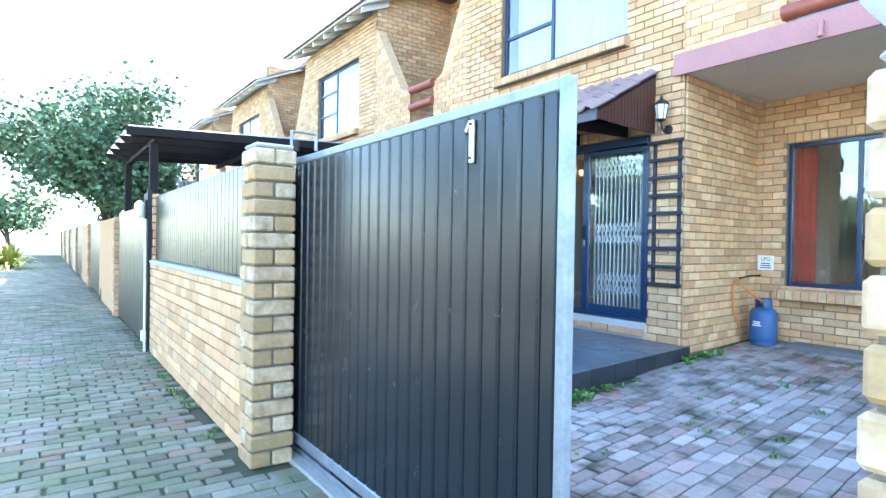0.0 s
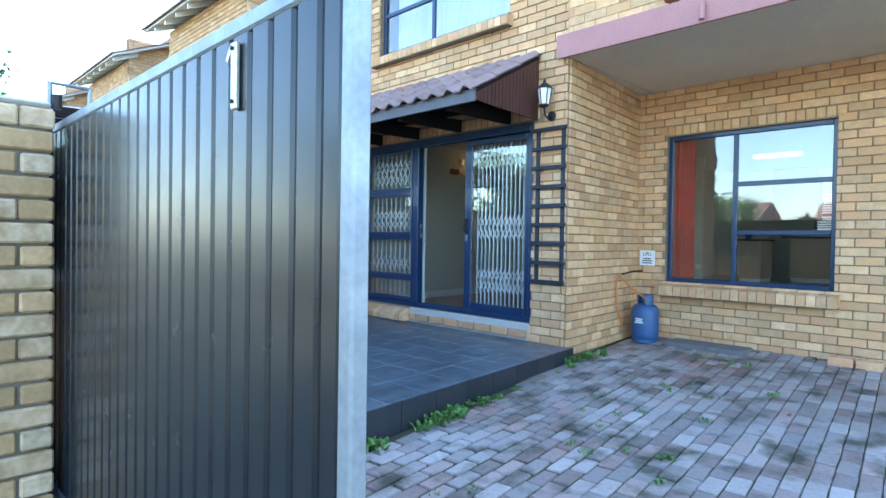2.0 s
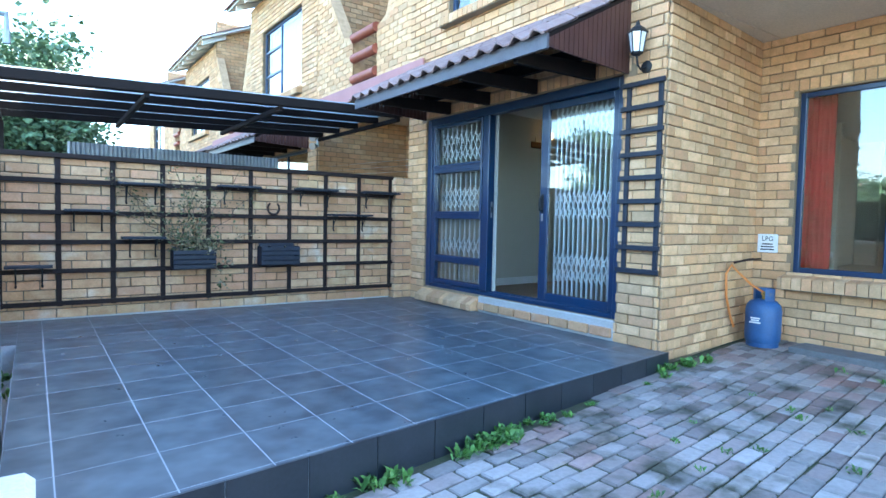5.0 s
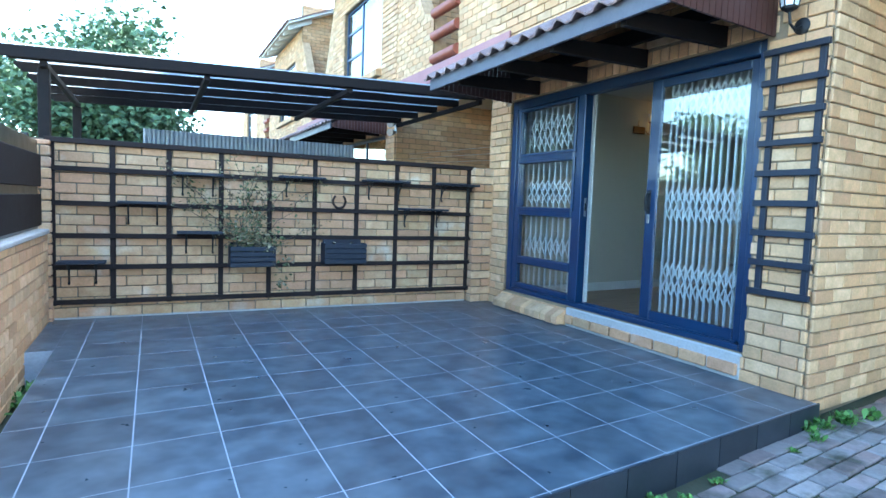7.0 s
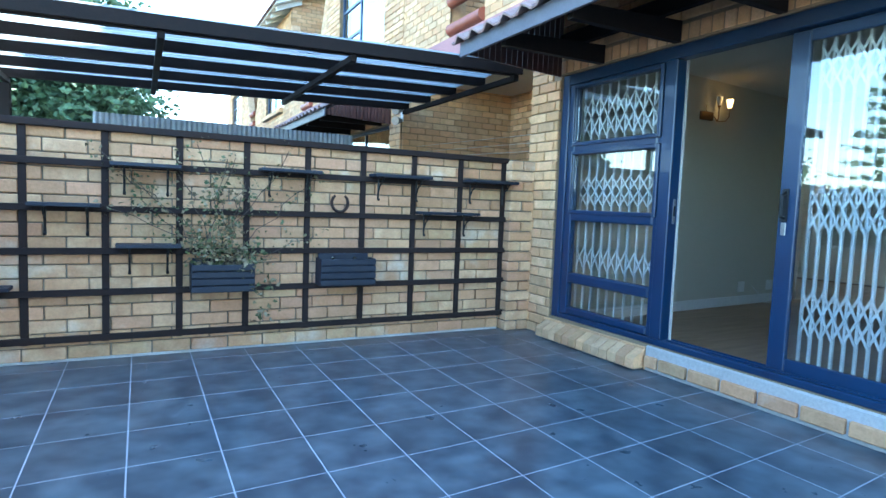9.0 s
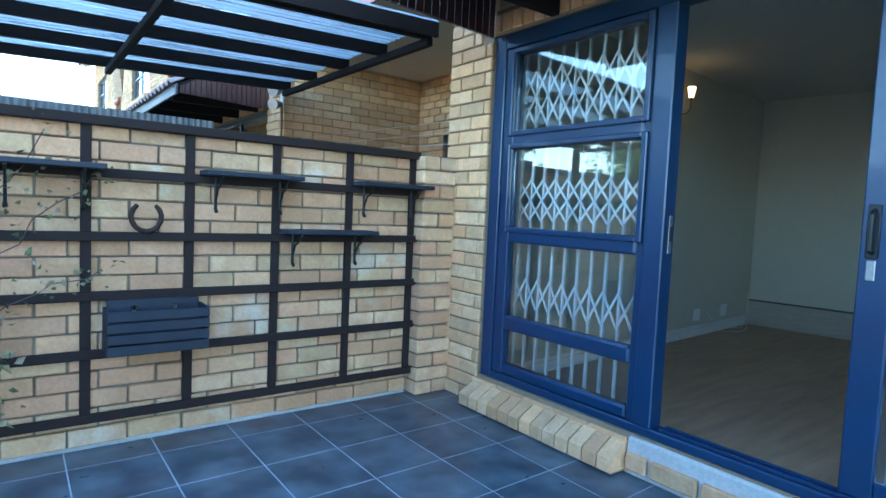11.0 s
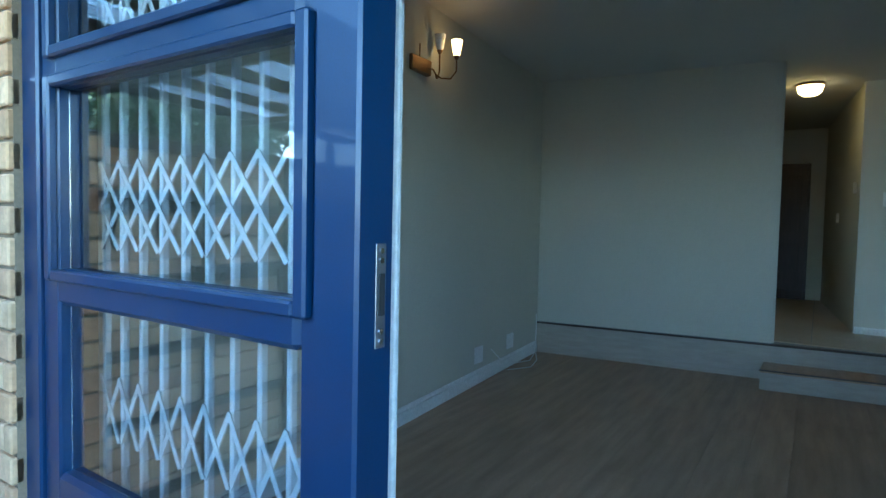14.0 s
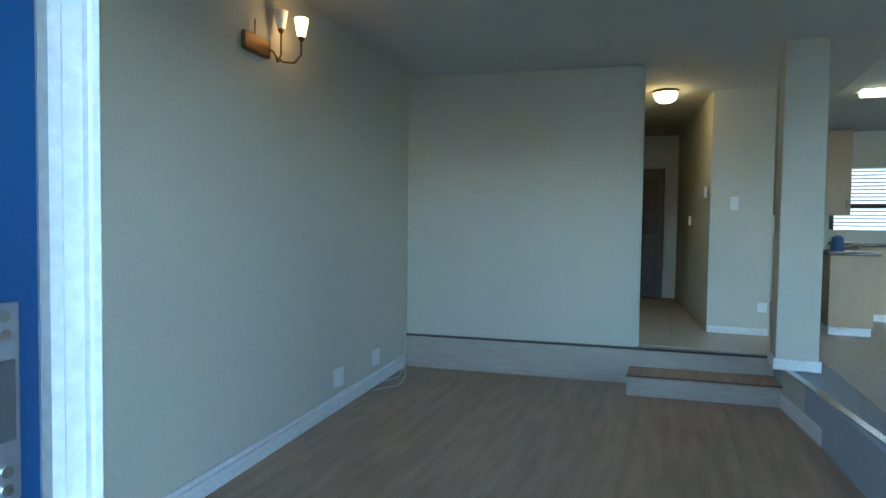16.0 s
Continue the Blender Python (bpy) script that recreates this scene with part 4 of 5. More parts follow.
# ---- trellis ----
tr = thing("wall_trellis", "dark timber grid trellis fixed to the garden wall", "trellis", (3.07, 6.49, 0.5))
TX = [1.05 + 0.449 * i for i in range(10)]
TZ = [0.50, 0.805, 1.08, 1.36, 1.655, 1.885]
for x in TX:
    keep(part("upright", Shape().box((x - 0.022, 6.488, TZ[0] - 0.03), (x + 0.022, 6.508, TZ[-1]), 0.003), M_TRELLIS), tr)
for z in TZ[:-1]:
    keep(part("batten", Shape().box((1.0, 6.467, z - 0.022), (5.13, 6.487, z + 0.022), 0.003), M_TRELLIS), tr)
keep(part("top_batten", Shape().box((1.0, 6.462, 1.87), (5.13, 6.52, 1.915), 0.004), M_TRELLIS), tr)


def shelf(x0, x1, z):
    s = thing("wall_shelf", "small black slatted shelf on iron brackets", "shelf", ((x0 + x1) / 2, 6.40, z), group="trellis shelves")
    for i in range(4):
        yy = 6.31 + i * 0.039
        keep(part("slat", Shape().box((x0, yy, z - 0.024), (x1, yy + 0.034, z), 0.003), M_BLUETIMBER), s)
    for x in (x0 + 0.08, x1 - 0.08):
        keep(part("bracket", Shape().tube([(x, 6.33, z - 0.026), (x, 6.458, z - 0.026), (x, 6.458, z - 0.19)], 0.008, 6).tube([(x, 6.35, z - 0.026), (x, 6.38, z - 0.07), (x, 6.42, z - 0.09), (x, 6.455, z - 0.15)], 0.006, 6).tube([(x, 6.458, z - 0.19), (x, 6.44, z - 0.205)], 0.010, 6), M_IRON), s)
    return s


for x0, x1, z in ((1.54, 1.93, 1.395), (1.98, 2.40, 1.668), (2.01, 2.40, 1.135), (1.09, 1.45, 0.87), (2.92, 3.36, 1.69), (3.78, 4.28, 1.698), (4.20, 4.75, 1.412), (4.64, 5.14, 1.70)):
    shelf(x0, x1, z)


def planter(x0, x1, z0, z1, soil):
    p = thing("planter_box", "black slatted timber planter box hung on the trellis", "planter", ((x0 + x1) / 2, 6.38, z0), group="trellis planters")
    h = (z1 - z0) / 4
    for i in range(4):
        keep(part("front_slat", Shape().box((x0, 6.30, z0 + i * h + 0.004), (x1, 6.315, z0 + (i + 1) * h - 0.004), 0.003), M_BLUETIMBER), p)
    for x in (x0, x1 - 0.015):
        keep(part("side", Shape().box((x, 6.316, z0), (x + 0.015, 6.465, z1), 0.003), M_BLUETIMBER), p)
    keep(part("bottom", Shape().box((x0 + 0.016, 6.316, z0), (x1 - 0.016, 6.465, z0 + 0.015), 0), M_BLUETIMBER), p)
    keep(part("back", Shape().box((x0 + 0.016, 6.45, z0 + 0.016), (x1 - 0.016, 6.465, z1 + 0.03), 0.003), M_BLUETIMBER), p)
    if soil:
        keep(part("soil", Shape().box((x0 + 0.016, 6.317, z1 - 0.05), (x1 - 0.016, 6.449, z1 - 0.03)), M_SOIL), p)
    else:
        for x in (x0 + 0.13, x1 - 0.13):
            keep(part("bolt", Shape().tube([(x, 6.44, z1 - 0.01), (x, 6.452, z1 - 0.01)], 0.014, 10), M_CHROME), p)
    return p


planter(2.46, 2.88, 0.80, 1.00, True)
planter(3.36, 3.80, 0.82, 1.03, False)
hs = [(3.54 + 0.066 * math.sin(a), 6.452, 1.457 - 0.07 * math.cos(a)) for a in [radians(-144 + i * 24) for i in range(13)]]
tagged(part("horseshoe", Shape().tube(hs, [0.009] + [0.012] * 11 + [0.009], 8), M_RUST, smooth=True), "rusty iron horseshoe hung on the wall", "horseshoe")


def leaf_cloud(shape, pts, size, rng, flat=0.0):
    """Bent pointed leaves scattered round the given points."""
    for p in pts:
        a, b, c = rng.uniform(0, math.tau), rng.uniform(-1.2, 1.2), rng.uniform(0, math.tau)
        m = Matrix.Translation(p) @ Euler((b, c, a)).to_matrix().to_4x4()
        s = size * rng.uniform(0.6, 1.3)
        vs = [m @ Vector(q) for q in ((0, 0, 0), (-0.35 * s, 0.4 * s, 0.12 * s), (0, 0.5 * s, 0), (0.35 * s, 0.4 * s, 0.12 * s), (0, s, -0.1 * s))]
        shape.add(vs, [(0, 2, 1), (0, 3, 2), (1, 2, 4), (2, 3, 4)])


rng = random.Random(11)
cr = thing("creeper_plant", "half dry ivy creeper trailing over the trellis", "plant", (2.67, 6.40, 1.0))
stems = Shape()
leaves = Shape()
for k in range(16):
    p = Vector((rng.uniform(2.5, 2.85), 6.38, 0.98))
    goal = Vector((rng.choice([2.05, 2.3, 2.5, 2.62, 2.75, 2.85, 3.25]) + rng.uniform(-0.1, 0.1), 6.45, rng.choice([1.15, 1.25, 1.4, 1.6, 1.78, 1.45]) + rng.uniform(-0.06, 0.06)))
    pts = [p + (goal - p) * (i / 8) + Vector((rng.uniform(-0.04, 0.04), rng.uniform(-0.02, 0.01), rng.uniform(-0.03, 0.03))) for i in range(9)]
    stems.tube(pts, 0.0028, 5)
    for q in pts[1:]:
        leaf_cloud(leaves, [q + Vector((rng.gauss(0, 0.045), rng.uniform(-0.05, 0.0), rng.gauss(0, 0.04))) for _ in range(8)], 0.034, rng)
for k in range(6):
    p = Vector((rng.uniform(2.7, 2.9), 6.33, 0.99))
    pts = [p, p + Vector((0.1, -0.02, 0.02)), p + Vector((0.16, -0.01, -0.15)), p + Vector((0.17, 0.0, -0.36))]
    leaf_cloud(leaves, [q + Vector((rng.gauss(0, 0.03), 0, rng.gauss(0, 0.04))) for q in pts for _ in range(4)], 0.045, rng)
leaf_cloud(leaves, [Vector((rng.uniform(2.48, 2.9), rng.uniform(6.32, 6.44), rng.uniform(0.98, 1.14))) for _ in range(190)], 0.036, rng)
keep(part("stem", stems, M_BARK), cr)
keep(tagged(part("foliage", leaves, M_CREEPER), kind="stuff"), cr)

# ladder trellis by the door
ld = thing("ladder_trellis", "blue-black timber ladder trellis on the brick pier", "trellis", (5.36, 2.89, 0.95))
for yy in (2.735, 3.035):
    keep(part("upright", Shape().box((5.342, yy - 0.02, 0.96), (5.368, yy + 0.02, 2.52), 0.004), M_BLUETIMBER), ld)
for i in range(9):
    z = 0.975 + i * 0.1905
    keep(part("rung", Shape().box((5.315, 2.685, z - 0.02), (5.341, 3.095, z + 0.02), 0.004), M_BLUETIMBER), ld)

# wall lantern
wl = thing("wall_lantern", "black iron coach lantern with clear glass on the brick wall", "lamp", (5.34, 2.90, 2.62))
keep(part("back_plate", Shape().lathe((0, 0, 0), [(0.05, 0), (0.05, 0.012), (0.03, 0.02)], 16), M_IRON, smooth=True), wl).matrix_basis = Matrix.Translation((5.37, 2.885, 2.63)) @ Matrix.Rotation(radians(-90), 4, "Y")
keep(part("arm", Shape().tube([(5.36, 2.885, 2.63), (5.30, 2.89, 2.60), (5.26, 2.895, 2.63), (5.25, 2.90, 2.70)], 0.009, 8), M_IRON, smooth=True), wl)
keep(part("base", Shape().lathe((5.25, 2.90, 2.70), [(0.02, 0), (0.045, 0.015), (0.05, 0.03)], 6), M_IRON), wl)
lamp_glass = keep(part("glass", Shape().lathe((5.25, 2.90, 2.731), [(0.045, 0), (0.068, 0.15)], 6), M_FROST), wl)
for k in range(6):
    a = k * math.tau / 6
    part("cage_bar", Shape().tube([(5.25 + 0.047 * math.cos(a), 2.90 + 0.047 * math.sin(a), 2.73), (5.25 + 0.071 * math.cos(a), 2.90 + 0.071 * math.sin(a), 2.882)], 0.005, 5), M_IRON, lamp_glass)
keep(part("roof", Shape().lathe((5.25, 2.90, 2.882), [(0.085, 0), (0.05, 0.04), (0.02, 0.06), (0.012, 0.09), (0.004, 0.1)], 6), M_IRON), wl)

# ---- gas bottle, sign, slab, loose bricks ----
GB = (6.80, 2.56)
zg = slope(6.8)
gb = thing("gas_bottle", "blue steel gas bottle standing on the paving", "gas bottle", (*GB, zg))
keep(part("body", Shape().lathe((*GB, zg + 0.03), [(0.13, 0), (0.145, 0.02), (0.15, 0.06), (0.15, 0.30), (0.14, 0.35), (0.11, 0.385), (0.06, 0.40)], 32), M_BOTTLE, smooth=True), gb)
keep(part("foot_ring", Shape().lathe((*GB, zg), [(0.135, 0), (0.135, 0.035), (0.125, 0.036)], 28), M_BOTTLE, smooth=True), gb)
vs, fs = [], []
for i in range(21):
    a = radians(-150 + i * 15)
    for r in (0.082, 0.088):
        vs += [(GB[0] + r * math.cos(a), GB[1] + r * math.sin(a), zg + 0.40), (GB[0] + r * math.cos(a), GB[1] + r * math.sin(a), zg + 0.53)]
for i in range(20):
    a, b = i * 4, i * 4 + 4
    fs += [(a, a + 1, b + 1, b), (a + 2, b + 2, b + 3, a + 3), (a + 1, a + 3, b + 3, b + 1)]
collar = keep(part("collar", Shape().add(vs, fs), M_BOTTLE, smooth=True), gb)
part("valve", Shape().tube([(*GB, zg + 0.42), (*GB, zg + 0.50)], 0.018, 12).tube([(GB[0] - 0.04, GB[1], zg + 0.48), (GB[0] + 0.04, GB[1], zg + 0.48)], 0.012, 8), M_BRASS, collar, "brass valve", True)
for i, w in enumerate((0.10, 0.07, 0.085)):
    keep(part("label_bar", Shape().box((GB[0] - 0.1515, GB[1] - w / 2, zg + 0.22 + i * 0.02), (GB[0] - 0.149, GB[1] + w / 2, zg + 0.232 + i * 0.02)), M_WHITE), gb)
tagged(part("gas_hose", Shape().tube([(GB[0], GB[1], zg + 0.49), (6.72, 2.64, zg + 0.56), (6.62, 2.70, zg + 0.66), (6.55, 2.745, zg + 0.74), (6.50, 2.765, zg + 0.66), (6.52, 2.765, zg + 0.45), (6.60, 2.77, zg + 0.28), (6.70, 2.78, zg + 0.15)], 0.011, 8), M_HOSE, smooth=True), "orange rubber gas hose looped to the wall", "hose")
tagged(part("gas_pipe", Shape().tube([(7.19, 2.80, zg + 0.78), (6.95, 2.79, zg + 0.78), (6.60, 2.745, zg + 0.76)], 0.010, 8), M_RUST, smooth=True), "thin iron gas pipe stub from the wall", "pipe")
sg = thing("warning_sign", "small white notice plate about gas on the brick wall", "sign", (7.185, 2.74, 1.12))
keep(part("plate", Shape().box((7.176, 2.635, 1.11), (7.186, 2.825, 1.29), 0.003), M_WHITE), sg)
tx = bpy.data.curves.new("writing", "FONT")
tx.body, tx.size, tx.align_x, tx.extrude = "LPG", 0.062, "CENTER", 0.0008
tob = new("writing_curve", tx)
deps = bpy.context.evaluated_depsgraph_get()
tme = bpy.data.meshes.new_from_object(tob.evaluated_get(deps))
bpy.data.objects.remove(tob)
tme.materials.clear()
tme.materials.append(M_BLACK)
w_ = new("writing", tme)
w_.matrix_basis = Matrix.Translation((7.1745, 2.73, 1.225)) @ Matrix(((0, 0, -1, 0), (-1, 0, 0, 0), (0, 1, 0, 0), (0, 0, 0, 1)))
keep(w_, sg)
for i, w in enumerate((0.13, 0.12, 0.10)):
    keep(part("text_bar", Shape().box((7.1735, 2.73 - w / 2, 1.135 + i * 0.026), (7.1755, 2.73 + w / 2, 1.147 + i * 0.026)), M_BLACK), sg)
tagged(part("slab", Shape().box((6.72, 1.50, slope(6.9) - 0.02), (7.05, 2.30, slope(6.9) + 0.045), 0.008), M_MATGREY), "grey flat slab lying against the wall", "slab")
for yy in (0.62, 0.40):
    tagged(part("loose_brick", Shape().box((6.93, yy, slope(6.98) - 0.02), (7.04, yy + 0.2, slope(6.98) + 0.075), 0.008), M_OLD), "loose brick lying by the wall", "brick", group="loose bricks")

# ---- sliding door ----
dr = tagged(new("door_sliding"), "navy aluminium sliding door standing partly open", "door", kind="structure")
fr = Shape()
X0, X1 = 5.40, 5.50
for lo, hi in (((X0, 6.01, 0.53), (X1, 6.10, 2.62)), ((X0, 3.115, 0.53), (X1, 3.175, 2.62)), ((X0, 3.175, 2.53), (X1, 6.01, 2.62)), ((X0, 3.175, 0.53), (X1, 6.01, 0.575))):
    fr.box(lo, hi, 0.006)
part("door_frame", fr, M_NAVY, dr)
part("mullion", Shape().box((X0 - 0.004, 4.885, 0.576), (X1 - 0.01, 4.985, 2.529), 0.006), M_NAVY, dr)
for lo, hi in ((5.925, 6.009), (4.986, 5.03)):
    part("sash_stile", Shape().box((X0 + 0.012, lo, 0.576), (X1 - 0.02, hi, 2.529), 0.006), M_NAVY, dr)
for z0, z1 in ((0.576, 0.64), (0.85, 0.935), (1.38, 1.472), (1.935, 2.04), (2.49, 2.529)):
    part("sash_rail", Shape().box((X0 + 0.006, 5.031, z0), (X1 - 0.024, 5.924, z1), 0.012), M_NAVY, dr)
for z0, z1 in ((0.64, 0.85), (0.935, 1.38), (1.472, 1.935), (2.04, 2.49)):
    ob = part("pane", Shape().box((5.440, 5.031, z0 + 0.001), (5.446, 5.924, z1 - 0.001)), M_GLASS, dr)
    ob.visible_shadow = False
for z0, z1 in ((1.472, 1.935), (2.04, 2.49)):
    ring = Shape()
    for ya, yb, za, zb in ((4.998, 5.029, z0 - 0.03, z1 + 0.03), (5.926, 5.957, z0 - 0.03, z1 + 0.03), (5.0295, 5.9255, z0 - 0.03, z0 - 0.001), (5.0295, 5.9255, z1 + 0.001, z1 + 0.03)):
        ring.box((X0 - 0.010, ya, za), (X0 + 0.014, yb, zb), 0.005)
    part("vent_frame", ring, M_NAVY, dr)
leaf = part("sliding_leaf", Shape().box((5.452, 4.035, 0.58), (5.492, 4.14, 2.525), 0.006).box((5.452, 3.18, 0.58), (5.492, 3.265, 2.525), 0.006).box((5.452, 3.266, 0.58), (5.492, 4.034, 0.66), 0.006).box((5.452, 3.266, 2.46), (5.492, 4.034, 2.525), 0.006), M_NAVY, dr)
ob = part("pane", Shape().box((5.470, 3.266, 0.661), (5.476, 4.034, 2.459)), M_GLASS, leaf)
ob.visible_shadow = False
part("handle", Shape().tube([(5.450, 4.10, 1.47), (5.415, 4.10, 1.48), (5.41, 4.10, 1.54), (5.415, 4.10, 1.60), (5.450, 4.10, 1.62)], 0.010, 8).box((5.443, 4.08, 1.45), (5.4515, 4.12, 1.64), 0.003), M_IRON, leaf, "black pull handle", True)
part("keyhole_plate", Shape().box((5.444, 4.085, 1.37), (5.4515, 4.115, 1.445), 0.004), M_STEELPLATE, leaf)
part("lock_plate", Shape().box((5.440, 4.882, 1.40), (5.466, 4.8845, 1.575), 0.001), M_STEELPLATE, dr)
part("keeper_slot", Shape().box((5.446, 4.879, 1.455), (5.460, 4.8818, 1.525), 0), M_BLACK, dr)
for z in (1.412, 1.428, 1.547, 1.563):
    part("screw", Shape().tube([(5.453, 4.880, z), (5.453, 4.8816, z)], 0.005, 8), M_CHROME, dr)
part("track", Shape().box((5.425, 3.22, 0.576), (5.44, 4.853, 0.588), 0.002).box((5.478, 4.11, 0.576), (5.49, 4.853, 0.588), 0.002), M_NAVY, dr)


def grille(label, y0, y1, n, bands, x=5.565, z0=0.53, z1=2.56):
    """Expanding security gate: uprights with crossed links."""
    gr = thing("security_grille", label, "security gate", (x, (y0 + y1) / 2, z0))
    dy = (y1 - y0) / n
    for i in range(n + 1):
        yy = y0 + i * dy
        keep(part("bar", Shape().box((x - 0.010, yy - 0.008, z0), (x + 0.010, yy + 0.008, z1), 0.003), M_GRILLE), gr)
    for zb, zt, rows in bands:
        hgt = (zt - zb) / rows
        for r in range(rows):
            for i in range(n):
                a = y0 + i * dy
                for s in (0, 1):
                    p, q = Vector((x - 0.013 - 0.004 * s, a if s else a + dy, zb + r * hgt)), Vector((x - 0.013 - 0.004 * s, a + dy if s else a, zb + (r + 1) * hgt))
                    d = (q - p).normalized()
                    m = Matrix.Translation((p + q) / 2) @ Vector((0, 0, 1)).rotation_difference(d).to_matrix().to_4x4()
                    keep(part("link", Shape().box((-0.002, -0.007, -(q - p).length / 2), (0.002, 0.007, (q - p).length / 2), 0, m), M_GRILLE), gr)
    return gr


grille("white steel expanding security gate behind the fixed panel", 5.02, 5.98, 10, ((0.98, 1.16, 1), (1.52, 1.76, 2), (2.10, 2.42, 2)))
grille("white steel expanding security gate folded behind the glass leaf", 3.18, 4.02, 14, ((0.80, 1.06, 2), (1.40, 1.66, 2), (2.2, 2.44, 2)))
# white enamel toned down: the shade around the post is in its base colour
M_POST = mat("shaded_white_enamel", (0.60, 0.61, 0.60), 0.45, second=(0.56, 0.56, 0.55), scale=1.5)
tagged(part("grille_post", Shape().box((5.55, 4.962, 0.53), (5.565, 5.0, 2.60), 0.003).box((5.565, 4.972, 0.53), (5.595, 5.0, 2.60), 0.002).box((5.595, 4.962, 0.53), (5.61, 5.0, 2.60), 0.003), M_POST), "white steel receiving post of the security gate", "post")

# ---- living room ----
FZ, CZ, LY = 0.45, 2.90, 6.42


def ly(x):
    return 6.42 - (9.58 - x) * 0.08


rf = tagged(part("floor_living", Shape().box((5.50, 3.0, 0.30), (9.95, 6.55, FZ - 0.006)), M_NOSING), "brown laminate plank floor", "floor", kind="structure")
x, k = 5.5, 0
yrow = 3.02
while yrow < LY:
    xx = 5.5 - (k * 0.53) % 1.2
    while xx < 9.9:
        a, b = max(xx, 5.5), min(xx + 1.1995, 9.9)
        if b - a > 0.05:
            part("plank", Shape().box((a, yrow, FZ - 0.006), (b, min(yrow + 0.1895, LY), FZ), 0.0006), M_LAMINATE, rf)
        xx += 1.2
    yrow += 0.19
    k += 1
tagged(part("ceiling", Shape().box((5.60, 2.96, CZ), (13.88, 6.55, CZ + 0.1)).box((7.43, -3.28, CZ), (13.88, 2.955, CZ + 0.1)), M_CEIL), "plain painted ceiling", "ceiling", kind="structure")
wall("wall_living_left", M_ROOM, (5.60, ly(5.6)), Vector((1, 0.08)).normalized(), 4.05, 0.3, CZ, 0.12, [], "grey-green painted living room wall")
bd = Vector((0.22, -1.86, 0)).normalized()
RX = 9.58
wall("wall_living_back", M_ROOM, (RX + 0.02, LY), bd.xy, 1.87, 0.73, CZ, 0.12, [], "grey-green painted wall above the raised floor")
tagged(part("wall_front_inner", Shape().box((5.601, 6.06, 0.45), (5.62, 6.11, CZ)).box((5.601, 3.0, 2.6), (5.62, 6.06, CZ)), M_ROOM), "painted inner face of the front wall", "wall", kind="structure")


def skirt(name, label, a, b, z, h=0.105, t=0.014):
    """A skirting board from a to b; it stands to the right of the way."""
    a, b = Vector((*a, 0)), Vector((*b, 0))
    d = (b - a).normalized()
    n = Vector((d.y, -d.x, 0))
    m = Matrix(((d.x, n.x, 0, a.x), (d.y, n.y, 0, a.y), (0, 0, 1, z), (0, 0, 0, 1)))
    L_ = (b - a).length
    s = Shape().box((0, 0, 0), (L_, t, h * 0.72), 0.002, m).box((0, 0, h * 0.72), (L_, t * 0.6, h), 0.003, m)
    tagged(part(name, s, M_WHITE), label, "baseboard", kind="structure")


skirt("baseboard", "white moulded skirting board", (5.64, ly(5.64)), (RX, LY), FZ)
# raised floor edge and step
riser = Shape().prism([(RX, LY, FZ), (RX + 0.33, 3.60, FZ), (RX + 0.33, 3.60, 0.715), (RX, LY, 0.715)], (0.03, 0, 0))
tagged(part("riser", riser, M_STEPWOOD), "pale wood-look cladding on the raised floor edge", "riser", kind="structure")
tagged(part("nosing", Shape().prism([(RX - 0.012, LY, 0.716), (RX + 0.318, 3.60, 0.716), (RX + 0.36, 3.60, 0.716), (RX + 0.03, LY, 0.716)], (0, 0, 0.012)), M_NOSING), "dark metal nosing on the raised floor edge", "trim", kind="structure")
st = thing("wood_step", "single wood-clad step up to the raised floor", "step", (9.65, 4.1, FZ))
keep(part("riser_board", Shape().prism([(9.45, 4.60, FZ), (9.57, 3.60, FZ), (9.57, 3.60, 0.575), (9.45, 4.60, 0.575)], (0.02, 0, 0)), M_STEPWOOD), st)
keep(part("tread", Shape().prism([(9.445, 4.60, 0.576), (9.565, 3.60, 0.576), (9.90, 3.60, 0.576), (9.78, 4.60, 0.576)], (0, 0, 0.012)), M_LAMINATE), st)
keep(part("side_board", Shape().prism([(9.47, 4.60, FZ), (9.77, 4.60, FZ), (9.77, 4.60, 0.575), (9.47, 4.60, 0.575)], (0, -0.015, 0)), M_STEPWOOD), st)
keep(part("nosing", Shape().prism([(9.435, 4.605, 0.589), (9.555, 3.60, 0.589), (9.58, 3.60, 0.589), (9.46, 4.605, 0.589)], (0, 0, 0.006)), M_NOSING), st)
pf = tagged(part("floor_raised", Shape().prism([(RX + 0.03, LY, 0.3), (RX + 0.36, 3.60, 0.3), (8.12, 3.48, 0.3), (7.42, 3.48, 0.3), (7.42, -3.3, 0.3), (13.88, -3.3, 0.3), (13.88, LY, 0.3)], (0, 0, 0.418)), M_GROUT), "cream ceramic tiled raised floor", "floor", kind="structure")
xx = 8.0
while xx < 13.8:
    yy = -1.2
    while yy < 4.6:
        if (yy + 0.49 < 3.44) or xx > 9.95:
            part("tile", Shape().box((xx, yy, 0.718), (xx + 0.495, yy + 0.495, 0.724), 0.001), M_CREAM, pf)
        yy += 0.5
    xx += 0.5
tagged(part("wall_platform_edge", Shape().prism([(9.60, 3.60, FZ - 0.01), (7.9, 3.40, FZ - 0.01), (7.9, 3.40, 0.716), (9.60, 3.60, 0.716)], (0, -0.03, 0)), M_ROOM), "painted low edge of the dining platform", "wall", kind="structure")
skirt("baseboard", "white skirting along the platform edge", (7.9, 3.416), (9.58, 3.616), FZ)
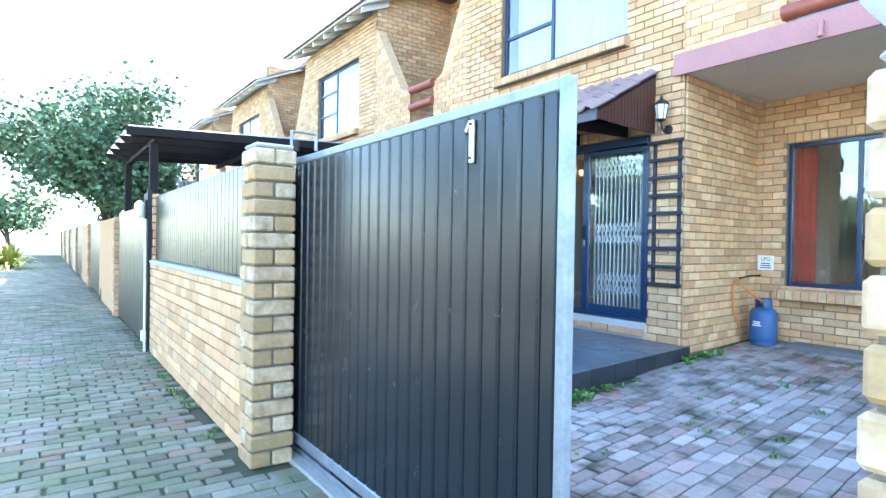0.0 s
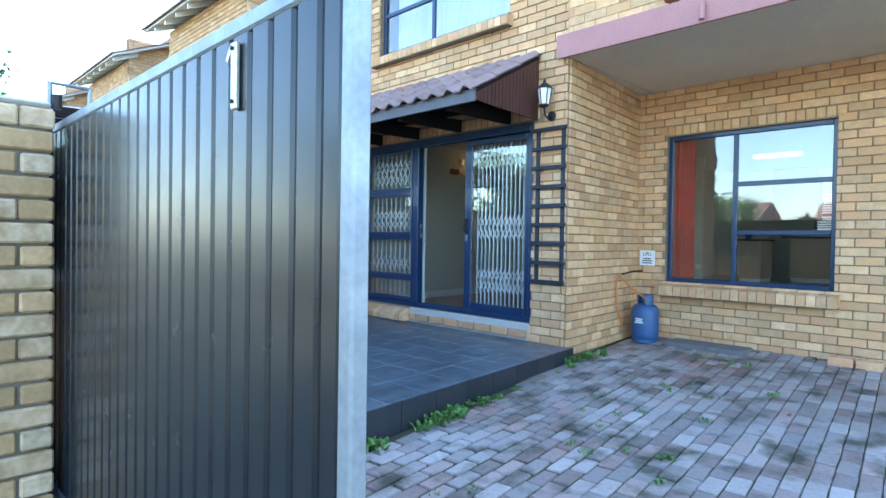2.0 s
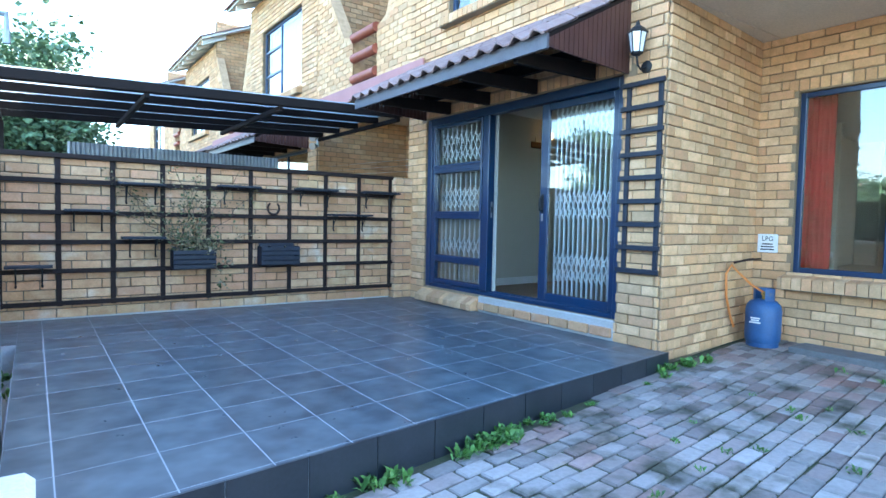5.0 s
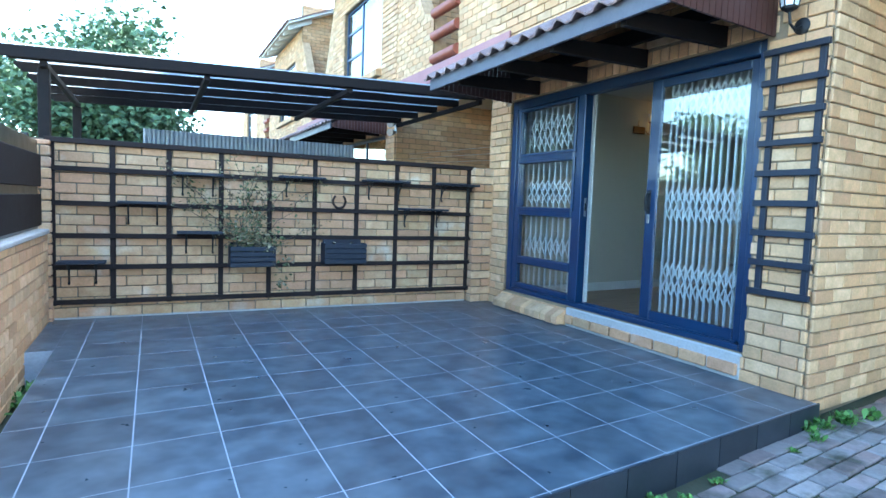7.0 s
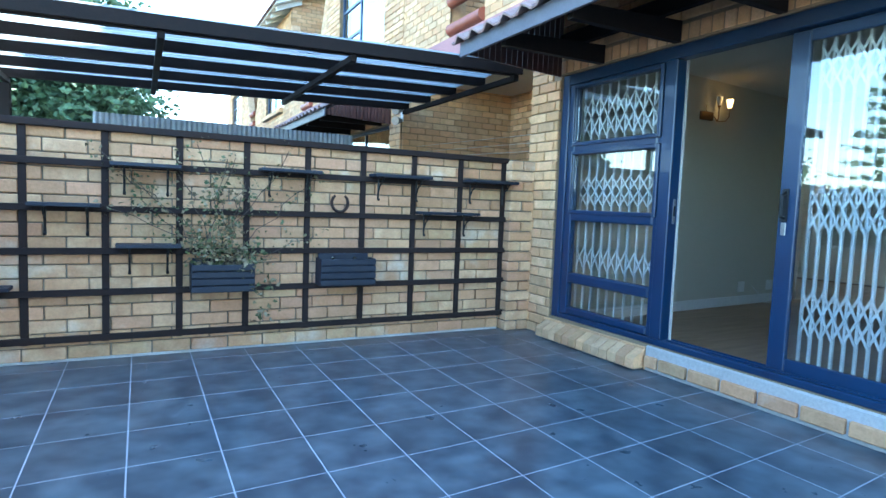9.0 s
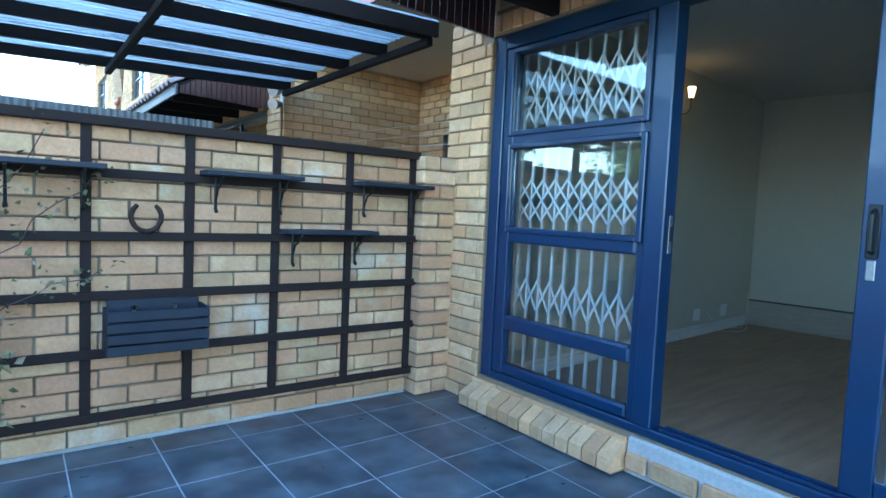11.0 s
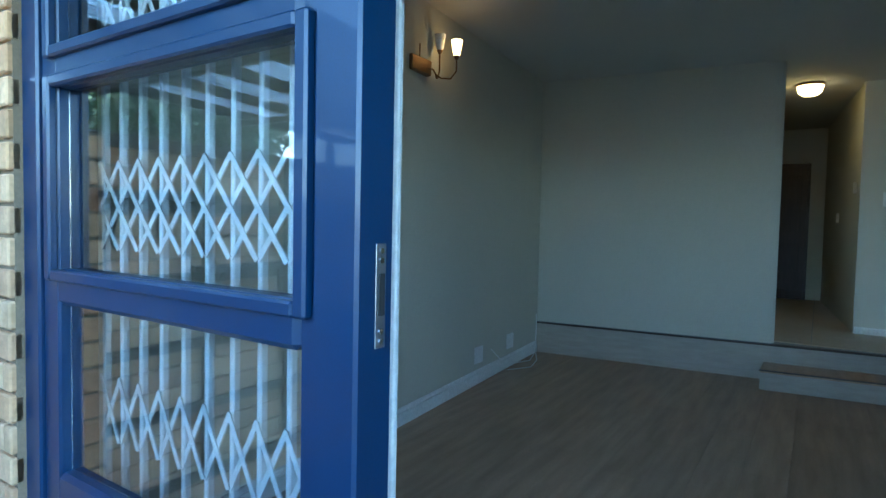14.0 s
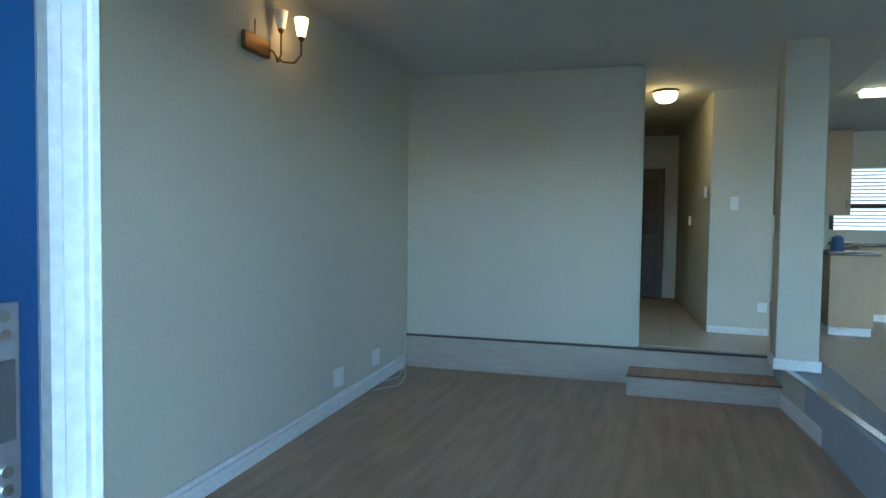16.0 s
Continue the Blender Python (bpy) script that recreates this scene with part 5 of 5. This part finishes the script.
tagged(part("nosing", Shape().prism([(9.60, 3.615, 0.718), (7.9, 3.415, 0.718), (7.9, 3.37, 0.718), (9.60, 3.57, 0.718)], (0, 0, 0.01)), M_CHROME), "metal edge strip on the dining platform", "trim", kind="structure")
tagged(part("wall_living_right", Shape().box((5.62, 3.0, 0.3), (8.12, 3.40, CZ)), M_ROOM), "painted living room side wall", "wall", kind="structure")
col = thing("column", "painted square column with white skirting", "column", (9.6, 3.5, 0.72), kind="structure")
keep(part("shaft", Shape().box((9.50, 3.41, 0.724), (9.70, 3.66, CZ), 0.004), M_ROOM), col)
keep(part("base_skirting", Shape().box((9.485, 3.395, 0.725), (9.715, 3.675, 0.80), 0.004), M_WHITE), col)
# hall
wall("wall_hall_left", M_ROOM, (9.86, 4.54), Vector((3.5, 0.33, 0)).normalized().xy, 3.55, 0.73, CZ, 0.1, [], "painted hall wall")
wall("wall_hall_end", M_ROOM, (13.40, 5.2), (0, -1), 1.4, 0.73, CZ, 0.1, [], "painted hall end wall")
hr = wall("wall_hall_right", M_ROOM, (13.42, 4.24), (Vector((10.86, 4.00, 0)) - Vector((13.42, 4.24, 0))).normalized().xy, 2.57, 0.725, CZ, 0.1, [], "painted hall wall with a flush door")
tagged(part("wall_hall_nib", Shape().box((10.86, 3.50, 0.725), (10.97, 3.995, CZ)), M_ROOM), "painted wall nib beside the hall", "wall", kind="structure")
skirt("baseboard", "white skirting on the wall nib", (10.86, 3.995), (10.86, 3.51), 0.725, 0.06)
hd = tagged(new("door_hall"), "dark stained panelled door closed at the hall's end", "door", kind="structure")
part("door_leaf", Shape().box((13.33, 4.43, 0.73), (13.37, 4.86, 2.42), 0.004), M_DOOR, hd)
for z0, z1 in ((0.85, 1.45), (1.6, 2.3)):
    part("panel", Shape().box((13.322, 4.49, z0), (13.332, 4.80, z1), 0.008), M_DOOR, hd)
part("door_frame", Shape().box((13.34, 4.40, 0.73), (13.395, 4.43, 2.46), 0.004).box((13.34, 4.43, 2.42), (13.395, 4.87, 2.46), 0.004), M_DOOR, hd)
for xx, yy, z in ((12.0, 4.135, 1.75), (11.0, 4.04, 2.0)):
    tagged(part("light_switch", Shape().box((xx - 0.03, yy - 0.02, z - 0.05), (xx + 0.03, yy + 0.006, z + 0.05), 0.004), M_WHITE), "white light switch on the hall wall", "switch", group="switches")
tagged(part("light_switch", Shape().box((10.852, 3.77, 1.83), (10.859, 3.84, 1.95), 0.003), M_WHITE), "white light switch on the wall nib", "switch", group="switches")
for x in (8.33, 8.93):
    so = thing("wall_socket", "white double wall socket above the skirting", "socket", (x, ly(x) - 0.005, 0.66), group="sockets")
    keep(part("plate", Shape().box((x - 0.06, ly(x) - 0.011, 0.60), (x + 0.06, ly(x) + 0.004, 0.72), 0.003), M_WHITE), so)
    keep(part("switch", Shape().box((x - 0.03, ly(x) - 0.016, 0.68), (x + 0.03, ly(x) - 0.0115, 0.70), 0.002), M_WHITE), so)
so = thing("wall_socket", "white wall socket low on the nib", "socket", (10.855, 3.56, 1.0), group="sockets")
keep(part("plate", Shape().box((10.848, 3.52, 0.93), (10.858, 3.60, 1.02), 0.003), M_WHITE), so)
tagged(part("cable", Shape().tube([(8.55, ly(8.55) - 0.01, 0.66), (8.7, ly(8.7) - 0.02, 0.56), (8.95, ly(8.95) - 0.05, 0.48), (9.2, LY - 0.12, 0.458), (9.45, LY - 0.05, 0.47), (9.54, LY - 0.02, 0.62), (9.55, LY - 0.012, 0.80)], 0.004, 6), M_WHITE, smooth=True), "thin white cable hanging along the skirting", "cable")
tagged(part("cable", Shape().tube([(8.8, LY - 0.11, 0.456), (9.0, LY - 0.22, 0.455), (9.25, LY - 0.16, 0.455), (9.5, LY - 0.03, 0.50), (9.56, LY - 0.012, 0.74)], 0.004, 6), M_WHITE, smooth=True), "thin white cable lying on the floor", "cable")

# wall sconce
LY = ly(7.53)
sc = thing("wall_sconce", "bronze twin-arm wall light, one shade lit", "lamp", (7.62, LY, 2.555))
keep(part("back_plate", Shape().box((7.33, LY - 0.035, 2.47), (7.53, LY + 0.01, 2.56), 0.008), M_BRONZE), sc)
for x, off, zs, lit in ((7.585, 0.05, 2.635, False), (7.63, 0.14, 2.60, True)):
    yb = LY - off
    curve = [(7.50, LY - 0.03, 2.515), (7.535, LY - 0.04, 2.51), (7.545, LY - 0.05, 2.485), (7.565 if lit else 7.555, LY - 0.05 - 0.3 * (off - 0.05), 2.462), (x - 0.02, LY - 0.05 - 0.7 * (off - 0.05), 2.465), (x, yb, 2.51), (x, yb, zs - 0.02)]
    keep(part("arm", Shape().tube(curve, 0.005, 8), M_BRONZE, smooth=True), sc)
    shade = keep(part("shade", Shape().lathe((x, yb, zs), [(0.018, 0), (0.026, 0.04), (0.034, 0.09)], 20), glow("lit_shade", (1.0, 0.56, 0.19), 0.75) if lit else M_FROST, smooth=True), sc)
    part("cup", Shape().lathe((x, yb, zs - 0.024), [(0.007, 0), (0.013, 0.01), (0.018, 0.023)], 16), M_BRONZE, shade, smooth=True)
keep(part("switch_rod", Shape().tube([(7.41, LY - 0.03, 2.555), (7.41, LY - 0.03, 2.63)], 0.004, 6), M_BRONZE), sc)
LY = 6.42
# hall ceiling light
hl = thing("ceiling_light", "round glass flush ceiling light, switched on", "lamp", (10.7, 4.43, CZ))
keep(part("dome", Shape().lathe((10.75, 4.40, CZ - 0.11), [(0.01, 0), (0.058, 0.010), (0.09, 0.035), (0.105, 0.09)], 28), glow("warm_dome", (1.0, 0.66, 0.24), 0.75), smooth=True), hl)
keep(part("rim", Shape().lathe((10.75, 4.40, CZ - 0.022), [(0.11, 0), (0.11, 0.02)], 28), M_BRONZE, smooth=True), hl)
# kitchen
KX = 13.70
kw = wall("wall_kitchen_end", M_ROOM, (KX, 4.2), (0, -1), 7.4, 0.7, CZ, 0.15, [(1.75, 3.2, 1.68, 2.44)], "painted kitchen wall")
kwin = tagged(new("window_blind"), "kitchen window with half-drawn dark slatted blind", "window", kind="structure")
day = glow("daylight_backdrop", (0.85, 0.93, 1.0), 0.06)
tagged(part("backdrop", Shape().box((13.866, 0.9, 1.6), (13.872, 2.55, 2.5)), day), "bright daylight outside the kitchen window", "backdrop", kind="structure")
for i in range(16):
    z = 1.72 + i * 0.045
    part("slat", Shape().box((KX - 0.03, 1.01, z), (KX - 0.005, 2.44, z + 0.014), 0.002), M_BLIND, kwin)
part("window_frame", Shape().box((KX, 1.0, 1.68), (KX + 0.05, 1.05, 2.44)).box((KX, 2.40, 1.68), (KX + 0.05, 2.45, 2.44)).box((KX, 1.05, 1.95), (KX + 0.05, 2.4, 2.0)), M_BLIND, kwin)
cab = thing("kitchen_cabinet", "maple-coloured base cabinet with white plinth", "cabinet", (11.3, 2.87, 0.72))
keep(part("plinth", Shape().box((11.2, 2.66, 0.725), (11.75, 2.98, 0.80)), M_WHITE), cab)
keep(part("body", Shape().box((11.18, 2.65, 0.80), (11.78, 2.99, 1.44), 0.003), M_MAPLE), cab)
cab2 = thing("kitchen_cabinet", "maple-coloured corner cabinet further back", "cabinet", (12.6, 2.1, 0.72))
keep(part("plinth", Shape().box((12.3, 1.2, 0.725), (12.9, 2.48, 0.80)), M_WHITE), cab2)
keep(part("body", Shape().box((12.28, 1.18, 0.80), (12.92, 2.50, 1.5), 0.003), M_MAPLE), cab2)
tagged(part("worktop", Shape().box((11.15, 2.62, 1.441), (11.82, 3.01, 1.475), 0.006), M_COUNTER), "dark polished stone worktop", "worktop")
tagged(part("worktop", Shape().box((12.2, 1.10, 1.501), (12.96, 2.62, 1.535), 0.006), M_COUNTER), "dark polished curved worktop", "worktop")
tagged(part("kettle", Shape().lathe((11.35, 2.9, 1.476), [(0.05, 0), (0.055, 0.02), (0.045, 0.12), (0.02, 0.14)], 16), M_BOTTLE, smooth=True), "small dark blue vessel on the worktop", "kettle")
ks = thing("strip_light", "kitchen ceiling strip light, switched on", "lamp", (11.22, 2.45, CZ))
keep(part("diffuser", Shape().box((11.15, 2.10, CZ - 0.06), (11.29, 2.80, CZ - 0.012), 0.015), glow("warm_strip", (1.0, 0.82, 0.5), 0.3)), ks)
keep(part("housing", Shape().box((11.13, 2.08, CZ - 0.011), (11.31, 2.82, CZ - 0.001)), M_WHITE), ks)
wc = thing("wall_cabinet", "maple-coloured kitchen wall cabinet beside the window", "cabinet", (13.5, 2.6, 1.86))
keep(part("body", Shape().box((13.37, 2.31, 1.86), (13.695, 3.10, 2.88), 0.003), M_MAPLE), wc)
for ya, yb in ((2.313, 2.70), (2.706, 3.097)):
    dr_ = keep(part("door", Shape().box((13.35, ya, 1.865), (13.369, yb, 2.875), 0.004), M_MAPLE), wc)
    part("handle", Shape().tube([(13.335, ya + 0.05, 1.92), (13.335, ya + 0.05, 2.02)], 0.005, 8), M_CHROME, dr_, "chrome bar handle")
# neighbour's details over the garden wall
sp = thing("spotlight", "chrome twin security spotlight on the neighbouring corner", "lamp", (5.33, 9.50, 2.6))
for z in (2.62, 2.76):
    keep(part("lamp_head", Shape().tube([(5.36, 9.5, z), (5.27, 9.44, z - 0.02), (5.22, 9.40, z - 0.03)], [0.02, 0.05, 0.06], 14), M_STEELPLATE, smooth=True), sp)
keep(part("back_plate", Shape().box((5.355, 9.46, 2.6), (5.372, 9.54, 2.78), 0.004), M_WHITE), sp)
for z in (2.02, 2.10, 2.18):
    tagged(part("washing_line", Shape().tube([(5.5, 6.55, z), (5.6, 9.5, z + 0.1)], 0.003, 5), M_PALEBRASS), "thin washing line across the yard", "line", group="washing lines")


# ---- plants ----
def weed(x, y, z, r, seed, n=26):
    rg = random.Random(seed)
    s = Shape()
    for i in range(n):
        a, tilt = rg.uniform(0, math.tau), rg.uniform(0.2, 1.2)
        ln = r * rg.uniform(0.5, 1.1)
        w = ln * rg.uniform(0.10, 0.2)
        d = Vector((math.cos(a) * math.sin(tilt), math.sin(a) * math.sin(tilt), math.cos(tilt)))
        sd_ = Vector((-math.sin(a), math.cos(a), 0))
        o = Vector((x + rg.gauss(0, r * 0.35), y + rg.gauss(0, r * 0.3), z))
        p1, p2 = o + d * ln * 0.55, o + d * ln + Vector((0, 0, -ln * 0.25))
        s.add([o - sd_ * w * 0.2, o + sd_ * w * 0.2, p1 + sd_ * w, p1 + d * 0.002, p1 - sd_ * w, p2], [(0, 1, 3), (1, 2, 3), (0, 3, 4), (3, 2, 5), (4, 3, 5)])
    tagged(part("weed_clump", s, M_LEAF), "green weed clump growing in the paving joints", "weed", group="weeds", kind="stuff")


rng = random.Random(21)
for i in range(30):
    x = rng.choice([rng.uniform(2.0, 5.7), rng.gauss(3.6, 0.35), rng.gauss(5.3, 0.3)])
    weed(x, front_edge(min(x, 5.4)) - rng.uniform(0.03, 0.13), slope(x), rng.uniform(0.03, 0.10), 100 + i, 40)
for i in range(24):
    x, y = rng.uniform(2.4, 6.4), rng.uniform(0.6, 2.0)
    weed(x, y, slope(x), rng.uniform(0.03, 0.07), 200 + i, 14)
for i in range(16):
    weed(rng.uniform(0.78, 0.85), rng.uniform(2.4, 6.3), 0.095, rng.uniform(0.03, 0.08), 300 + i, 14)
for i in range(8):
    weed(rng.uniform(1.03, 1.17), rng.uniform(4.6, 5.4), 0.11, rng.uniform(0.06, 0.12), 400 + i, 20)


def tree(label, base, height, spread, seed, leaves=6000, size=0.14):
    rg = random.Random(seed)
    t = thing("tree", label, "tree", base)
    b = Vector(base)
    tr_ = Shape().tube([b, b + Vector((0.1, 0.05, height * 0.2)), b + Vector((0.0, 0.1, height * 0.42))], [0.17, 0.13, 0.10], 10)
    tips = []
    for k in range(13):
        a = k * 2.4
        st_ = b + Vector((0, 0.1, height * rg.uniform(0.25, 0.45)))
        e = b + Vector((math.cos(a) * spread * rg.uniform(0.4, 0.9), math.sin(a) * spread * rg.uniform(0.4, 0.9), height * rg.uniform(0.45, 0.9)))
        mid = (st_ + e) / 2 + Vector((0, 0, 0.25))
        tr_.tube([st_, mid, e], [0.06, 0.035, 0.012], 6)
        tips += [(mid, 0.6), (e, 0.8), ((mid + e) / 2, 0.7)]
    keep(part("trunk", tr_, M_BARK, smooth=True), t)
    s = Shape()
    pts = []
    while len(pts) < leaves:
        c, r = rg.choice(tips)
        v = Vector((rg.gauss(0, 1), rg.gauss(0, 1), rg.gauss(0, 0.8))) * r * 0.34 * spread / 1.8
        pts.append(c + v)
    leaf_cloud(s, pts, size, rg)
    keep(tagged(part("crown", s, M_TREELEAF), kind="stuff"), t)


tree("dense dark green tree beyond the carport pergola", (1.0, 13.0, 0.02), 5.2, 2.0, 7, 24000, 0.12)
tree("distant green tree at the end of the lane", (-2.0, 44, 0.02), 4.5, 2.6, 8, 3500, 0.3)
tree("green tree across the lane behind the walker", (-10.5, 15.5, 0.02), 5.6, 2.4, 9, 7000, 0.2)
tree("green tree across the lane further back", (-18, 11, 0.02), 4.4, 2.2, 12, 6000, 0.2)


def conifer(label, base, height, seed):
    """Tiers of level limbs with short upright tufts on a straight mast."""
    rg_ = random.Random(seed)
    t = thing("conifer_tree", label, "tree", base)
    b = Vector(base)
    keep(part("trunk", Shape().tube([b, b + Vector((0, 0, height))], [0.16, 0.02], 8), M_BARK, smooth=True), t)
    limbs, s_ = Shape(), Shape()
    for q in range(11):
        z = height * (0.25 + 0.07 * q)
        reach = 2.3 * (1 - 0.075 * q)
        for k in range(6):
            a = k * math.tau / 6 + rg_.uniform(-0.3, 0.3) + q
            d = Vector((math.cos(a), math.sin(a), 0.12))
            ln = reach * rg_.uniform(0.7, 1.0)
            o = b + Vector((0, 0, z))
            limbs.tube([o, o + d * ln], [0.03, 0.008], 5)
            pts = [o + d * ln * rg_.uniform(0.25, 1.05) + Vector((rg_.gauss(0, 0.09), rg_.gauss(0, 0.09), rg_.uniform(0, 0.12))) for _ in range(70)]
            leaf_cloud(s_, pts, 0.14, rg_)
    keep(part("limbs", limbs, M_BARK), t)
    keep(tagged(part("foliage", s_, M_TREELEAF), kind="stuff"), t)


conifer("tall tiered conifer across the lane", (-15.5, 13.2, 0.02), 7.5, 31)
pm = thing("palm_shrub", "yellow-green spiky shrub at the end of the lane", "shrub", (-1.2, 27, 0.02))
s = Shape()
rg = random.Random(3)
for i in range(150):
    a, tl = rg.uniform(0, math.tau), rg.uniform(0.15, 1.4)
    d = Vector((math.cos(a) * math.sin(tl), math.sin(a) * math.sin(tl), math.cos(tl)))
    sd_ = Vector((-math.sin(a), math.cos(a), 0)) * 0.05
    o = Vector((-1.2, 27, 0.1))
    ln = rg.uniform(0.9, 1.6)
    p1, p2 = o + d * ln * 0.6, o + d * ln + Vector((0, 0, -0.3 * ln))
    s.add([o - sd_ * 0.3, o + sd_ * 0.3, p1 + sd_, p1 - sd_, p2], [(0, 1, 2, 3), (3, 2, 4)])
keep(tagged(part("fronds", s, M_PALM), kind="stuff"), pm)

# opposite side of the lane: boundary palisade and houses that close the view behind the camera
M_PALE = mat("cream_paling", (0.34, 0.30, 0.235), 0.8, second=(0.27, 0.23, 0.17), scale=4, bump=0.3)
pal = thing("palisade_fence", "pale timber palisade fence across the lane", "fence", (-8.6, 3, 0.1))
s = Shape()
for i in range(150):
    s.box((-8.62, -10 + i * 0.17, 0.05), (-8.60, -10 + i * 0.17 + 0.11, 1.7 + 0.05 * math.sin(i * 1.7)), 0)
keep(tagged(part("pale_run", s, M_PALE), kind="stuff"), pal)
for k, (yy, hh) in enumerate(((-9, 3.2), (6, 3.0), (18, 3.2))):
    ho = thing("far_house", "low brick bungalow across the lane with a tiled roof", "house", (-37, yy, 0.0), group="far houses")
    keep(part("wall", Shape().box((-40, yy - 4, 0.0), (-34, yy + 4, hh)), M_BRICK_I), ho)
    keep(part("roof", Shape().prism([(-40.4, yy - 4.3, hh), (-33.6, yy - 4.3, hh), (-37, yy - 4.3, hh + 1.6)], (0, 8.6, 0)), M_ROOF_RUN), ho)
    for q in (-2, 1.5):
        wn_ = keep(part("window", Shape().box((-33.99, yy + q, 1.0), (-33.95, yy + q + 1.2, 2.2), 0.01), M_NAVY), ho)

# ---- pavers ----
M_LANE_ONE = mat("lane_paver_single", rough=0.9, tints=[(0.22, 0.18, 0.13), (0.25, 0.17, 0.12), (0.26, 0.22, 0.165), (0.17, 0.125, 0.085), (0.235, 0.205, 0.155), (0.29, 0.25, 0.20)], by="object", vary=0.18, second=(0.13, 0.15, 0.075), scale=2.2, amount=0.6, bump=0.9, bump_scale=45, stain=(0.27, 0.25, 0.22), stain_at=(0.58, 0.78), stain_scale=2.4)


def pavers(parent, x0, x1, y0, y1, zf, single, skip, lx=0.197, ly=0.096, gap=0.007, seed=1, shear=0.0):
    rg = random.Random(seed)
    rest = Shape()
    meshes = []
    for k in range(4):
        ax, ay = lx / 2 - 0.0025 * k, ly / 2 - 0.0015 * ((k * 3) % 4)
        me = Shape().box((-ax, -ay, -0.03), (ax, ay, 0.0), 0.005 + 0.0015 * k).mesh("paver")
        me.materials.append(M_PAVER if parent is yard else M_LANE_ONE)
        meshes.append(me)
    px, py = lx + gap, ly + gap
    j, y = 0, y0
    while y < y1:
        x = x0 - (px / 2 if j % 2 else 0) + rg.uniform(-0.02, 0.02)
        while x < x1:
            cx, cy = x + px / 2, y + py / 2
            cy += (cx - 3) * shear
            if not skip(cx, cy):
                z = zf(cx) + rg.uniform(-0.005, 0.004)
                m = Matrix.Translation((cx, cy, z)) @ Euler((rg.uniform(-0.03, 0.03), rg.uniform(-0.02, 0.02) - (0.028 if parent is yard else 0), rg.uniform(-0.03, 0.03) + shear)).to_matrix().to_4x4()
                if single(cx, cy):
                    ob = new("paver", meshes[rg.randrange(4)])
                    ob.parent = parent
                    ob.matrix_basis = m
                else:
                    rest.box((-lx / 2, -ly / 2, -0.03), (lx / 2, ly / 2, 0.0), 0.005, m)
            x += px
        y += py
        j += 1
    tagged(part("paver_run", rest, M_PAVER_I if parent is yard else M_LANE, parent), kind="stuff")


pavers(yard, 1.20, 7.15, -3.2, 2.9, slope, lambda x, y: 2.2 < x < 5.4 and 1.1 < y < 2.45, lambda x, y: (y > front_edge(x) - 0.05 and x < 5.42) or (x > 5.35 and y > 2.62 + (x - 5.38) * 0.1), seed=3, shear=0.105)
pavers(road, -4.5, 1.06, -3.0, 32.0, lambda x: 0.098, lambda x, y: -0.2 < x < 0.85 and 2.3 < y < 5.5, lambda x, y: (x > 0.82 and (y > 2.4 or y < -0.45)) or (y > 15 and x < -2.2), seed=4)
